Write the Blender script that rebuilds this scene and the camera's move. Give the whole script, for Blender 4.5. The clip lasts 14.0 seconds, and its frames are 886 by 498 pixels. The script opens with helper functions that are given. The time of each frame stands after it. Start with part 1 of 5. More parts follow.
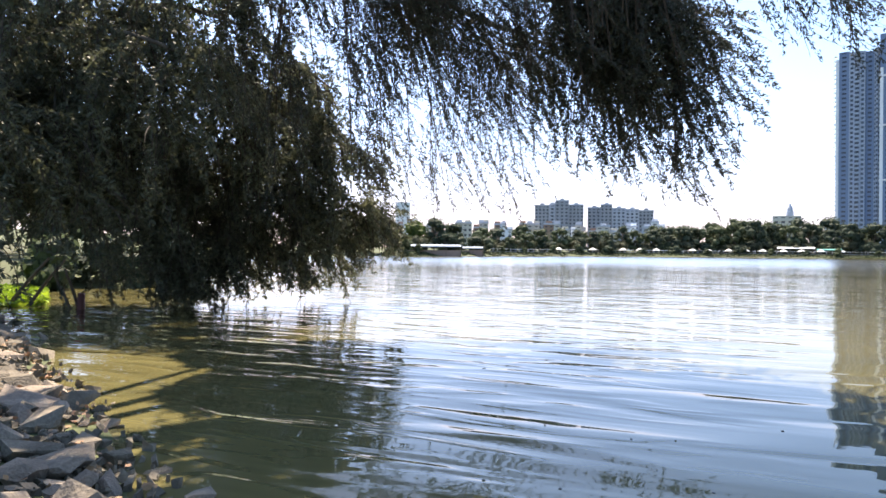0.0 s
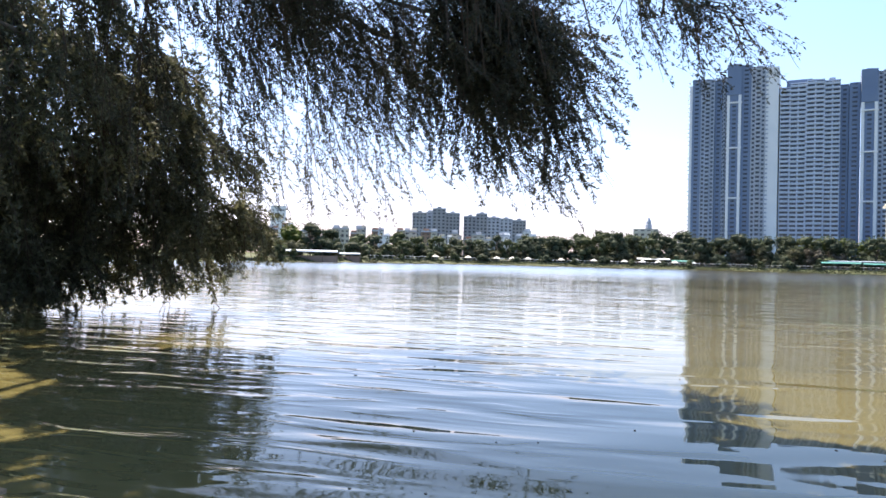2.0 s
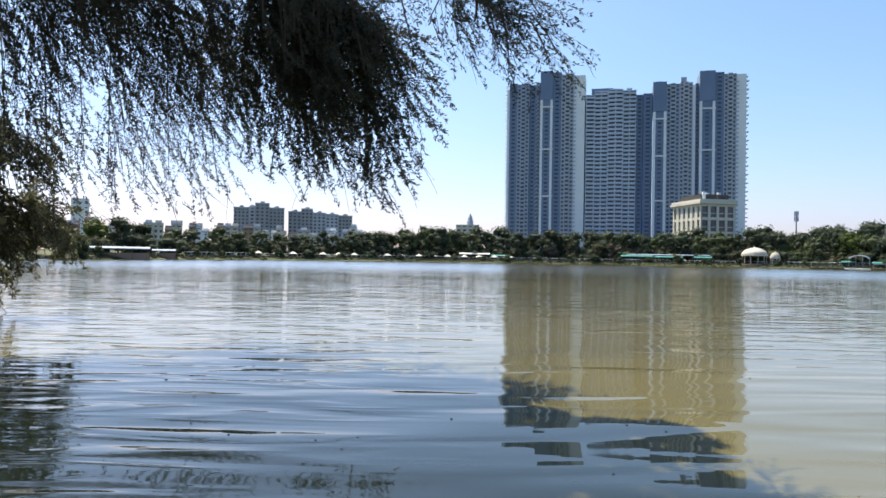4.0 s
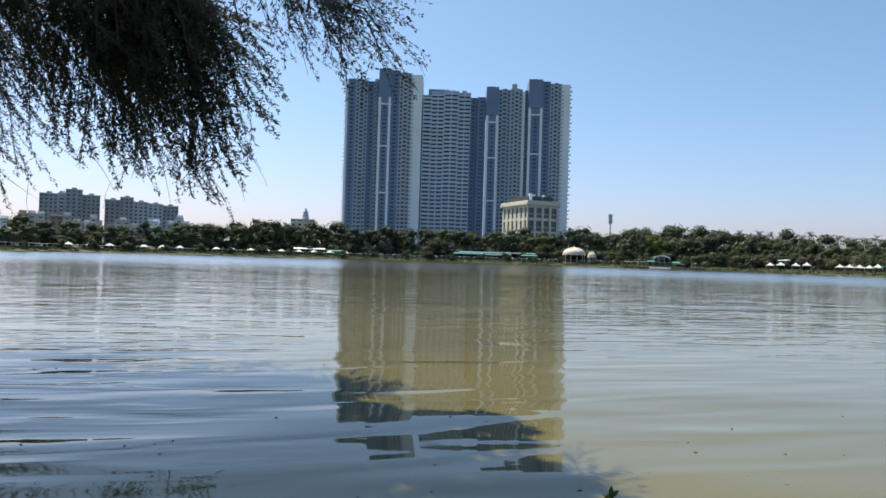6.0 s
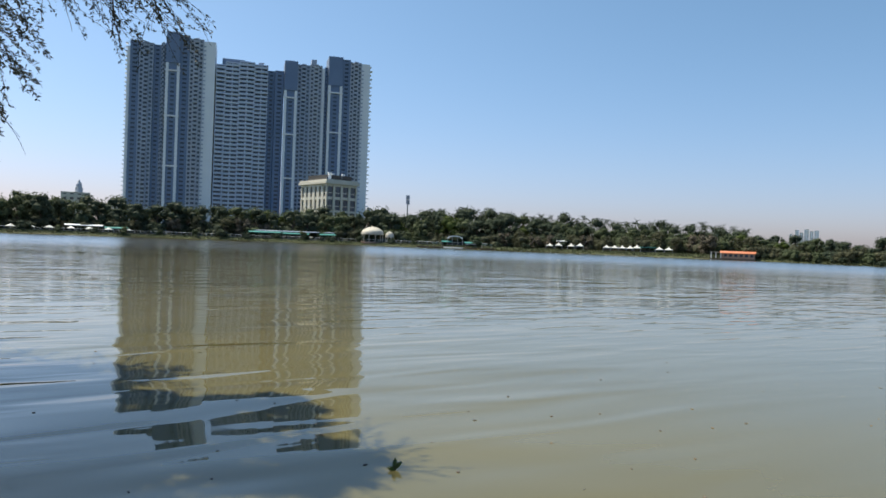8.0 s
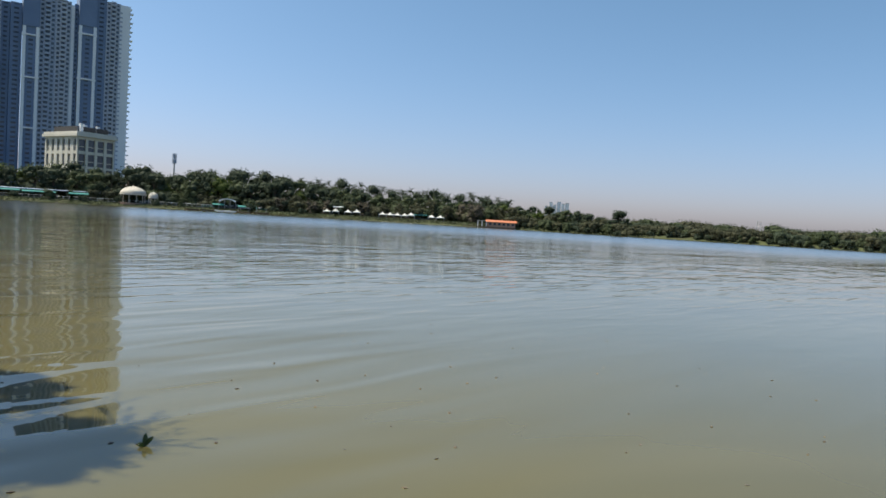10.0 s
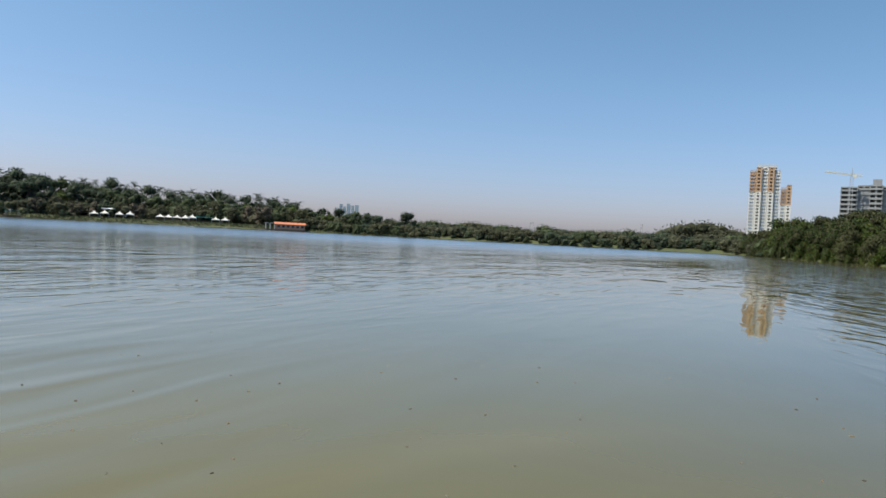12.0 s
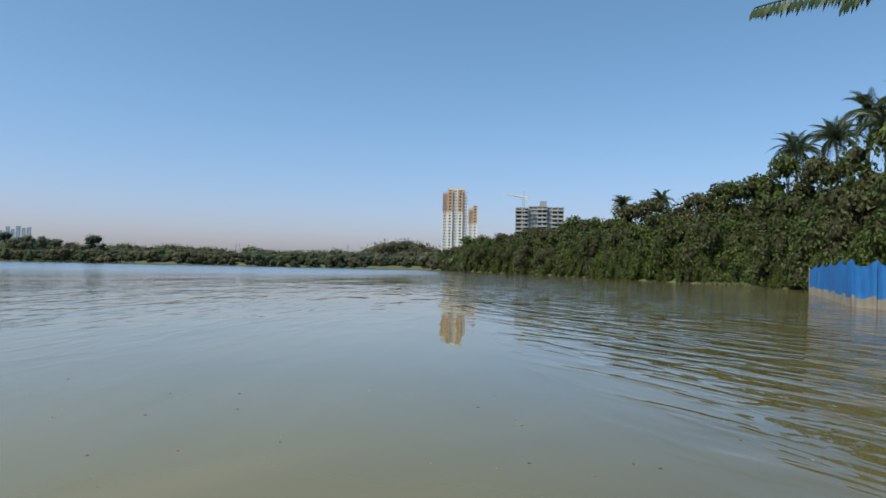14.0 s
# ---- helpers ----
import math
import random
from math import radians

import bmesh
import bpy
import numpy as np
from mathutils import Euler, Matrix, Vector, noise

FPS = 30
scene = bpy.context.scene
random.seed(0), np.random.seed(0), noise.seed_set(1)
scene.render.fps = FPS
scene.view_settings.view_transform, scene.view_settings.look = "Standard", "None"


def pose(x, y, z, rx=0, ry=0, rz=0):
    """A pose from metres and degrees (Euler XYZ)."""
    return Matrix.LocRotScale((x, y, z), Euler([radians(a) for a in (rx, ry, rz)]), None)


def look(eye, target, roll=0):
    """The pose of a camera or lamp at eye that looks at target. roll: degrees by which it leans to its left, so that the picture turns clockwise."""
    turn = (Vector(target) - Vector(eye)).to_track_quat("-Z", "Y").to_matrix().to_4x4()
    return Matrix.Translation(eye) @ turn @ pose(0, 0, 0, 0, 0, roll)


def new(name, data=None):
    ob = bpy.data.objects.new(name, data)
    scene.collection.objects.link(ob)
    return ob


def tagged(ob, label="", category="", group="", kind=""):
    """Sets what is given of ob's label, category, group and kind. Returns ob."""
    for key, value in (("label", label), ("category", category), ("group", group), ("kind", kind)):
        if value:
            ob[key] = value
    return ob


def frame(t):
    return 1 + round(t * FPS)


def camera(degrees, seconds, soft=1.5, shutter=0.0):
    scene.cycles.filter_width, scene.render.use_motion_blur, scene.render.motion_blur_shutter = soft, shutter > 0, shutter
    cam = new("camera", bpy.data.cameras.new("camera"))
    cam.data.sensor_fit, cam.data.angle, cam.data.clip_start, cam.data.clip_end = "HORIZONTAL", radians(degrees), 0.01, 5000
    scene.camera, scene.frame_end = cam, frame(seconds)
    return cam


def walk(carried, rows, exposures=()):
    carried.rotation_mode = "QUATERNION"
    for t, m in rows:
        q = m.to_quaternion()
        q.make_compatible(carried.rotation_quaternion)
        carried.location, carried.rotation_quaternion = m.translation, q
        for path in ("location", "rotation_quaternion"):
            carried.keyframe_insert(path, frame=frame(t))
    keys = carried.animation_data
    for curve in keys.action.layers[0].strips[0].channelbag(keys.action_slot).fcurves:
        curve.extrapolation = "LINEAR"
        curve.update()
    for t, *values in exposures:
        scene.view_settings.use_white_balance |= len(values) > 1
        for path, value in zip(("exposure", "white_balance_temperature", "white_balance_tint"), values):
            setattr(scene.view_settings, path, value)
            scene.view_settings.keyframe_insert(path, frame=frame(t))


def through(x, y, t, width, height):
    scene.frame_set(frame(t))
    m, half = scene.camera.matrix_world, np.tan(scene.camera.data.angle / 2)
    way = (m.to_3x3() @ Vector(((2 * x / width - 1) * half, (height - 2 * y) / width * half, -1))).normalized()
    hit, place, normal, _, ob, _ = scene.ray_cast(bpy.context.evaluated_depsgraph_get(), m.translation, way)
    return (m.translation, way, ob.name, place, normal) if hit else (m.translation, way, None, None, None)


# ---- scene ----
# ---- camera: a phone held at arm's length, turned about a standing person on the bank ----
EYE, REACH = 1.9, 0.33
cam = camera(64.7, 14.0, soft=1.6)
ROWS = [
    (0.0, 30.89, 0.10, -0.51), (0.5, 29.85, 0.29, -0.76), (1.0, 27.46, 0.50, -0.90), (1.5, 24.57, 0.69, -1.14),
    (2.0, 20.86, 0.80, -1.43), (4.5, 3.47, 0.75, -0.80), (5.0, 0.0, 0.81, -0.86), (5.5, -3.95, 0.80, -1.27),
    (6.0, -6.66, 0.70, -1.73), (6.5, -11.69, 0.63, -1.95), (7.0, -16.12, 0.43, -2.08), (7.5, -19.09, -0.03, -1.99),
    (8.0, -23.03, -0.44, -2.11), (10.5, -45.93, -2.39, -3.55), (11.0, -50.61, -2.10, -3.69), (11.5, -54.31, -1.80, -3.75),
    (12.0, -58.21, -1.28, -2.93), (12.5, -65.45, -0.59, -2.13), (13.0, -69.95, 0.24, -1.66), (13.5, -74.47, 0.79, -1.43),
    (14.0, -81.78, 1.24, -1.29),
]
EXPOSURES = [(0.0, 1.66, 7250, 14), (1.5, 1.60, 7250, 14), (3.2, 1.14, 7200, 10), (5.0, 0.76, 7150, 7), (8.0, 0.53, 7050, 5), (11.0, 0.41, 6950, 5), (14.0, 0.43, 6700, 4)]
walk(cam, [(t, pose(-REACH * math.sin(radians(yaw)), REACH * math.cos(radians(yaw)), EYE, 90 + pitch, roll, yaw))
           for t, yaw, pitch, roll in ROWS], EXPOSURES)

# ---- sky and sun ----
SUN_AZ, SUN_EL = -42.0, 57.0
world = bpy.data.worlds.new("sky")
scene.world = world
world.use_nodes = True
sky = world.node_tree.nodes.new("ShaderNodeTexSky")
sky.sky_type, sky.sun_disc = "NISHITA", False
sky.sun_elevation, sky.sun_rotation = radians(SUN_EL), radians(SUN_AZ)
sky.air_density, sky.dust_density, sky.ozone_density = 0.9, 1.2, 5.0
back = world.node_tree.nodes["Background"]
back.inputs["Strength"].default_value = 0.13
# the dusty air of a warm morning: less green and less glare towards the horizon than clean air has
DUSTY = ((0.815, 0.03, -0.025), (0.155, 0.332, 0.258), (0.06, -0.16, 0.98))
parts, joined = world.node_tree.nodes.new("ShaderNodeSeparateColor"), world.node_tree.nodes.new("ShaderNodeCombineColor")
world.node_tree.links.new(sky.outputs[0], parts.inputs[0])
for i, row in enumerate(DUSTY):
    total = None
    for k, share in enumerate(row):
        step = world.node_tree.nodes.new("ShaderNodeMath")
        step.operation = "MULTIPLY_ADD"
        step.inputs[1].default_value, step.inputs[2].default_value = share, 0.0
        world.node_tree.links.new(parts.outputs[k], step.inputs[0])
        if total is not None:
            world.node_tree.links.new(total, step.inputs[2])
        total = step.outputs[0]
    world.node_tree.links.new(total, joined.inputs[i])
world.node_tree.links.new(joined.outputs[0], back.inputs[0])
lamp = bpy.data.lights.new("sun", "SUN")
lamp.energy, lamp.angle, lamp.color = 4.9, radians(0.6), (1.0, 0.93, 0.80)
sun = new("sun", lamp)
SUN_WAY = Vector((math.sin(radians(SUN_AZ)) * math.cos(radians(SUN_EL)), math.cos(radians(SUN_AZ)) * math.cos(radians(SUN_EL)), math.sin(radians(SUN_EL))))
sun.matrix_world = look(SUN_WAY * 60, (0, 0, 0))


# ---- small tools ----
def spot(az, d, z=0.0):
    """A place by its bearing (degrees clockwise from +y), its distance from the viewer and its height."""
    return Vector((d * math.sin(radians(az)), d * math.cos(radians(az)), z))


def lerp_table(x, table):
    return float(np.interp(x, [a for a, _ in table], [b for _, b in table]))


def np_mesh(name, verts, faces, material, smooth=False):
    """A mesh from arrays of points and faces, as computed by a function of the scene."""
    me = bpy.data.meshes.new(name)
    verts, faces = np.asarray(verts, dtype=np.float32), np.asarray(faces, dtype=np.int32)
    n, k = faces.shape
    me.vertices.add(len(verts)), me.loops.add(n * k), me.polygons.add(n)
    me.vertices.foreach_set("co", verts.ravel())
    me.loops.foreach_set("vertex_index", faces.ravel())
    me.polygons.foreach_set("loop_start", np.arange(0, n * k, k, dtype=np.int32))
    me.polygons.foreach_set("loop_total", np.full(n, k, dtype=np.int32))
    me.polygons.foreach_set("use_smooth", np.full(n, smooth))
    me.update(calc_edges=True)
    me.materials.append(material)
    return me


def part_mesh(name, me, parent, label="", kind=""):
    ob = new(name, me)
    ob.parent = parent
    return tagged(ob, label, kind=kind)


def part(name, bm, material, parent=None, label="", smooth=False):
    me = bpy.data.meshes.new(name)
    bm.normal_update()
    bm.to_mesh(me)
    bm.free()
    me.materials.append(material)
    if smooth:
        me.polygons.foreach_set("use_smooth", [True] * len(me.polygons))
    ob = new(name, me)
    ob.parent = parent
    return tagged(ob, label)


def thing(name, at, label, category, group="", kind="", turn=0.0):
    ob = new(name)
    ob.empty_display_size = 0.3
    ob.matrix_world = Matrix.Translation(at) @ Matrix.Rotation(radians(turn), 4, "Z")
    return tagged(ob, label, category, group, kind)


BOX_FACES = ((0, 3, 2, 1), (4, 5, 6, 7), (0, 1, 5, 4), (1, 2, 6, 5), (2, 3, 7, 6), (3, 0, 4, 7))


def box(bm, x0, y0, z0, x1, y1, z1):
    vs = [bm.verts.new(c) for c in ((x0, y0, z0), (x1, y0, z0), (x1, y1, z0), (x0, y1, z0), (x0, y0, z1), (x1, y0, z1), (x1, y1, z1), (x0, y1, z1))]
    for f in BOX_FACES:
        bm.faces.new([vs[i] for i in f])


def tube(bm, points, radii, sides=7):
    """A tapered tube along a line of points."""
    rings, up = [], Vector((0.3, 0.2, 1)).normalized()
    for i, p in enumerate(points):
        p = Vector(p)
        d = (Vector(points[min(i + 1, len(points) - 1)]) - Vector(points[max(i - 1, 0)])).normalized()
        a = d.cross(up if abs(d.dot(up)) < 0.95 else Vector((1, 0, 0))).normalized()
        b = d.cross(a)
        rings.append([bm.verts.new(p + float(radii[i]) * (math.cos(2 * math.pi * k / sides) * a + math.sin(2 * math.pi * k / sides) * b)) for k in range(sides)])
    for r, s in zip(rings, rings[1:]):
        for k in range(sides):
            bm.faces.new((r[k], r[(k + 1) % sides], s[(k + 1) % sides], s[k]))
    bm.faces.new(rings[0][::-1]), bm.faces.new(rings[-1])


def lathe(bm, profile, sides=20, at=(0, 0, 0)):
    rings = [[bm.verts.new((at[0] + r * math.cos(2 * math.pi * k / sides), at[1] + r * math.sin(2 * math.pi * k / sides), at[2] + z)) for k in range(sides)] for r, z in profile]
    for r, s in zip(rings, rings[1:]):
        for k in range(sides):
            bm.faces.new((r[k], r[(k + 1) % sides], s[(k + 1) % sides], s[k]))
    bm.faces.new(rings[0][::-1]), bm.faces.new(rings[-1])


def bend(points, steps):
    """A smooth line through a few points."""
    pts = [Vector(p) for p in points]
    out = []
    for i in range(len(pts) - 1):
        p0, p1, p2, p3 = pts[max(i - 1, 0)], pts[i], pts[i + 1], pts[min(i + 2, len(pts) - 1)]
        for s in range(steps):
            t = s / steps
            out.append(0.5 * (2 * p1 + (p2 - p0) * t + (2 * p0 - 5 * p1 + 4 * p2 - p3) * t * t + (3 * p1 - p0 - 3 * p2 + p3) * t ** 3))
    return out + [pts[-1]]


def kites(centres, axes, length, width, rng, out=None):
    """Leaf blades: one four-cornered blade at each centre, along its axis, turned at random round it or, roughly, to face out."""
    n = len(centres)
    axes = axes / np.maximum(np.linalg.norm(axes, axis=1, keepdims=True), 1e-6)
    side = np.cross(axes, rng.normal(size=(n, 3)) if out is None else out + rng.normal(size=(n, 3)) * 0.38)
    side /= np.maximum(np.linalg.norm(side, axis=1, keepdims=True), 1e-6)
    l = length * rng.uniform(0.7, 1.3, (n, 1))
    w = width * rng.uniform(0.7, 1.3, (n, 1))
    v = np.stack([centres - axes * l / 2, centres + side * w / 2 - axes * l * 0.08, centres + axes * l / 2, centres - side * w / 2 - axes * l * 0.08], axis=1)
    return v.reshape(-1, 3), np.arange(4 * n).reshape(n, 4)


# ---- materials ----
def material(name, colours, scale=2.0, rough=0.8, bump=0.0, fine=12.0, metal=0.0, spread=(0.3, 0.7), per="none", vary=0.0, through=0.0, specular=0.5, coords="Object"):
    """A surface of a few close colours, mixed by noise at two scales, with fine relief. per: 'object' or 'island' varies the brightness of each piece by vary."""
    m = bpy.data.materials.new(name)
    m.use_nodes = True
    t = m.node_tree
    n, l = t.nodes, t.links
    b = n["Principled BSDF"]
    tc = n.new("ShaderNodeTexCoord")
    big, small = n.new("ShaderNodeTexNoise"), n.new("ShaderNodeTexNoise")
    big.inputs["Scale"].default_value, small.inputs["Scale"].default_value = scale, scale * fine
    big.inputs["Detail"].default_value, small.inputs["Detail"].default_value = 4, 3
    l.new(tc.outputs[coords], big.inputs["Vector"]), l.new(tc.outputs[coords], small.inputs["Vector"])
    mix = n.new("ShaderNodeMath")
    mix.operation = "MULTIPLY_ADD"
    mix.inputs[1].default_value = 0.35
    l.new(small.outputs[0], mix.inputs[0])
    sub = n.new("ShaderNodeMath")
    sub.operation = "MULTIPLY"
    sub.inputs[1].default_value = 0.65
    l.new(big.outputs[0], sub.inputs[0]), l.new(sub.outputs[0], mix.inputs[2])
    ramp = n.new("ShaderNodeValToRGB")
    ramp.color_ramp.elements[0].position, ramp.color_ramp.elements[1].position = spread
    ramp.color_ramp.elements[0].color, ramp.color_ramp.elements[1].color = (*colours[0], 1), (*colours[-1], 1)
    for i, c in enumerate(colours[1:-1]):
        ramp.color_ramp.elements.new(spread[0] + (spread[1] - spread[0]) * (i + 1) / (len(colours) - 1)).color = (*c, 1)
    l.new(mix.outputs[0], ramp.inputs[0])
    out = ramp.outputs[0]
    if vary:
        src = n.new("ShaderNodeObjectInfo").outputs["Random"] if per == "object" else n.new("ShaderNodeNewGeometry").outputs["Random Per Island"]
        hsv, rng = n.new("ShaderNodeHueSaturation"), n.new("ShaderNodeMapRange")
        rng.inputs[3].default_value, rng.inputs[4].default_value = 1 - vary, 1 + vary
        l.new(src, rng.inputs[0]), l.new(rng.outputs[0], hsv.inputs["Value"]), l.new(out, hsv.inputs["Color"])
        hue = n.new("ShaderNodeMapRange")
        hue.inputs[3].default_value, hue.inputs[4].default_value = 0.5 + 0.035 * vary, 0.5 - 0.035 * vary
        l.new(src, hue.inputs[0]), l.new(hue.outputs[0], hsv.inputs["Hue"])
        out = hsv.outputs[0]
    l.new(out, b.inputs["Base Color"])
    b.inputs["Roughness"].default_value, b.inputs["Metallic"].default_value = rough, metal
    b.inputs["Specular IOR Level"].default_value = specular
    if bump:
        bp = n.new("ShaderNodeBump")
        bp.inputs["Strength"].default_value, bp.inputs["Distance"].default_value = 0.6, bump
        l.new(small.outputs[0], bp.inputs["Height"]), l.new(bp.outputs[0], b.inputs["Normal"])
    if through:
        tr, ms = n.new("ShaderNodeBsdfTranslucent"), n.new("ShaderNodeMixShader")
        ms.inputs[0].default_value = through
        l.new(out, tr.inputs[0]), l.new(b.outputs[0], ms.inputs[1]), l.new(tr.outputs[0], ms.inputs[2])
        l.new(ms.outputs[0], n["Material Output"].inputs[0])
    return m


def water_material():
    """Murky lake water: a silty body seen through a transparent, rippled skin."""
    m = bpy.data.materials.new("lake_water")
    m.use_nodes = True
    t = m.node_tree
    n, l = t.nodes, t.links
    b = n["Principled BSDF"]
    geo = n.new("ShaderNodeNewGeometry")

    def noise_at(scale, detail, rough=0.5, turn=0.0, warp=0.0):
        vr, mp, no = n.new("ShaderNodeVectorRotate"), n.new("ShaderNodeMapping"), n.new("ShaderNodeTexNoise")
        vr.rotation_type = "Z_AXIS"
        vr.inputs["Angle"].default_value = radians(turn)
        mp.inputs["Scale"].default_value = (*scale, 1)
        no.inputs["Scale"].default_value, no.inputs["Detail"].default_value, no.inputs["Roughness"].default_value = 1, detail, rough
        no.inputs["Distortion"].default_value = warp
        l.new(geo.outputs["Position"], vr.inputs["Vector"]), l.new(vr.outputs[0], mp.inputs[0]), l.new(mp.outputs[0], no.inputs["Vector"])
        return no.outputs[0]

    def calc(op, a, c, d=None):
        k = n.new("ShaderNodeMath")
        k.operation = op
        for i, v in enumerate((a, c, d)):
            if v is None:
                continue
            if isinstance(v, (int, float)):
                k.inputs[i].default_value = v
            else:
                l.new(v, k.inputs[i])
        return k.outputs[0]

    # wind roughens the open water further out; the sheltered water by the bank only heaves
    far = n.new("ShaderNodeVectorMath")
    far.operation = "LENGTH"
    l.new(geo.outputs["Position"], far.inputs[0])

    def by_distance(d0, d1, v0, v1):
        k = n.new("ShaderNodeMapRange")
        k.interpolation_type = "SMOOTHSTEP"
        for i, v in enumerate((d0, d1, v0, v1)):
            k.inputs[i + 1].default_value = v
        l.new(far.outputs["Value"], k.inputs[0])
        return k.outputs[0]

    # crests lie square to the view across the lake, and slant in under the steep bank
    swell = noise_at((0.26, 0.95), 1.0, 0.4, -8, 0.5)
    ripple = noise_at((0.42, 1.75), 2.0, 0.50, -6, 0.5)
    slant = noise_at((0.36, 1.45), 2.0, 0.45, -35, 0.5)
    heave = noise_at((0.20, 0.42), 1.0, 0.5, -6, 0.4)
    roll = noise_at((0.06, 0.13), 1.0, 0.5, -6, 0.4)
    fine = noise_at((1.2, 4.2), 2.0, 0.5, -6, 0.4)
    wind = noise_at((0.012, 0.035), 2.0, 0.5, 20)
    gust = n.new("ShaderNodeMapRange")
    gust.inputs[1].default_value, gust.inputs[2].default_value = 0.36, 0.56
    gust.inputs[3].default_value, gust.inputs[4].default_value = 0.4, 1.0
    l.new(wind, gust.inputs[0])
    # a breeze also reaches the water under the steep bank
    axes = n.new("ShaderNodeSeparateXYZ")
    l.new(geo.outputs["Position"], axes.inputs[0])
    lee = n.new("ShaderNodeMapRange")
    lee.interpolation_type = "SMOOTHSTEP"
    for i, v in enumerate((2.5, 8.0, 0.0, 0.9)):
        lee.inputs[i + 1].default_value = v
    l.new(calc("MULTIPLY_ADD", axes.outputs[0], 0.256, calc("MULTIPLY", axes.outputs[1], -1.0)), lee.inputs[0])
    cove = n.new("ShaderNodeMapRange")
    cove.interpolation_type = "SMOOTHSTEP"
    for i, v in enumerate((-1.5, 4.0, 0.0, 0.9)):
        cove.inputs[i + 1].default_value = v
    l.new(calc("MULTIPLY", axes.outputs[0], -1.0), cove.inputs[0])
    breeze = calc("MAXIMUM", lee.outputs[0], cove.outputs[0])
    calm = n.new("ShaderNodeMapRange")
    calm.interpolation_type = "SMOOTHSTEP"
    for i, v in enumerate((-2.0, 28.0, 0.20, 1.0)):
        calm.inputs[i + 1].default_value = v
    l.new(axes.outputs[1], calm.inputs[0])
    chop = calc("MULTIPLY", calc("MULTIPLY", gust.outputs[0], calc("MAXIMUM", calm.outputs[0], cove.outputs[0])), calc("MAXIMUM", by_distance(9.0, 28.0, 0.10, 1.0), breeze))
    open_side = n.new("ShaderNodeMapRange")
    open_side.interpolation_type = "SMOOTHSTEP"
    for i, v in enumerate((-3.0, 4.0, 1.0, 0.18)):
        open_side.inputs[i + 1].default_value = v
    l.new(calc("MULTIPLY_ADD", axes.outputs[1], -0.8, axes.outputs[0]), open_side.inputs[0])
    h = calc("MULTIPLY", swell, calc("MULTIPLY", open_side.outputs[0], by_distance(8.0, 22.0, 0.070, 0.004)))
    # short steep wavelets stand on nearly flat water
    def crests(source):
        k = n.new("ShaderNodeMapRange")
        k.interpolation_type = "SMOOTHSTEP"
        for i, v in enumerate((0.50, 0.66, 0.0, 1.0)):
            k.inputs[i + 1].default_value = v
        l.new(source, k.inputs[0])
        return k.outputs[0]

    front = calc("MULTIPLY", chop, calc("SUBTRACT", 1.0, lee.outputs[0]))
    h = calc("MULTIPLY_ADD", ripple, calc("MULTIPLY", front, by_distance(14.0, 42.0, 0.060, 0.030)), h)
    h = calc("MULTIPLY_ADD", crests(ripple), calc("MULTIPLY", front, by_distance(12.0, 40.0, 0.016, 0.010)), h)
    h = calc("MULTIPLY_ADD", slant, calc("MULTIPLY", lee.outputs[0], 0.085), h)
    h = calc("MULTIPLY_ADD", crests(slant), calc("MULTIPLY", lee.outputs[0], 0.026), h)
    h = calc("MULTIPLY_ADD", fine, calc("MULTIPLY", chop, 0.0035), h)
    h = calc("MULTIPLY_ADD", heave, calc("MULTIPLY", gust.outputs[0], by_distance(16.0, 36.0, 0.0, 0.085)), h)
    h = calc("MULTIPLY_ADD", roll, calc("MULTIPLY", gust.outputs[0], by_distance(40.0, 80.0, 0.0, 0.16)), h)
    bp = n.new("ShaderNodeBump")
    bp.inputs["Strength"].default_value, bp.inputs["Distance"].default_value = 1.0, 1.0
    l.new(h, bp.inputs["Height"])
    silt = noise_at((0.10, 0.16), 3.0, 0.55, 30, 0.8)
    ramp = n.new("ShaderNodeValToRGB")
    ramp.color_ramp.elements[0].position, ramp.color_ramp.elements[1].position = 0.35, 0.68
    ramp.color_ramp.elements[0].color, ramp.color_ramp.elements[1].color = (0.105, 0.095, 0.041, 1), (0.138, 0.121, 0.052, 1)
    l.new(silt, ramp.inputs[0])
    body, skin, mix, fres = n.new("ShaderNodeBsdfDiffuse"), n.new("ShaderNodeBsdfGlossy"), n.new("ShaderNodeMixShader"), n.new("ShaderNodeFresnel")
    # the body colour is dimmed by the steep bank to deepen the hill's reflection
    bank_dim = n.new("ShaderNodeMapRange")
    bank_dim.interpolation_type = "SMOOTHSTEP"
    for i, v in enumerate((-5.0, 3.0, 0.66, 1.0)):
        bank_dim.inputs[i + 1].default_value = v
    l.new(calc("MULTIPLY_ADD", axes.outputs[0], -0.15, axes.outputs[1]), bank_dim.inputs[0])
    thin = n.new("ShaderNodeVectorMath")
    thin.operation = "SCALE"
    l.new(ramp.outputs[0], thin.inputs[0]), l.new(bank_dim.outputs[0], thin.inputs["Scale"])
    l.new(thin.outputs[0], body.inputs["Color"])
    skin.distribution = "BECKMANN"
    skin.inputs["Color"].default_value = (0.97, 0.97, 0.97, 1)
    fres.inputs["IOR"].default_value = 1.43
    shelter = n.new("ShaderNodeMapRange")
    shelter.interpolation_type = "SMOOTHSTEP"
    for i, v in enumerate((2.0, 40.0, 0.15, 1.0)):
        shelter.inputs[i + 1].default_value = v
    l.new(axes.outputs[1], shelter.inputs[0])
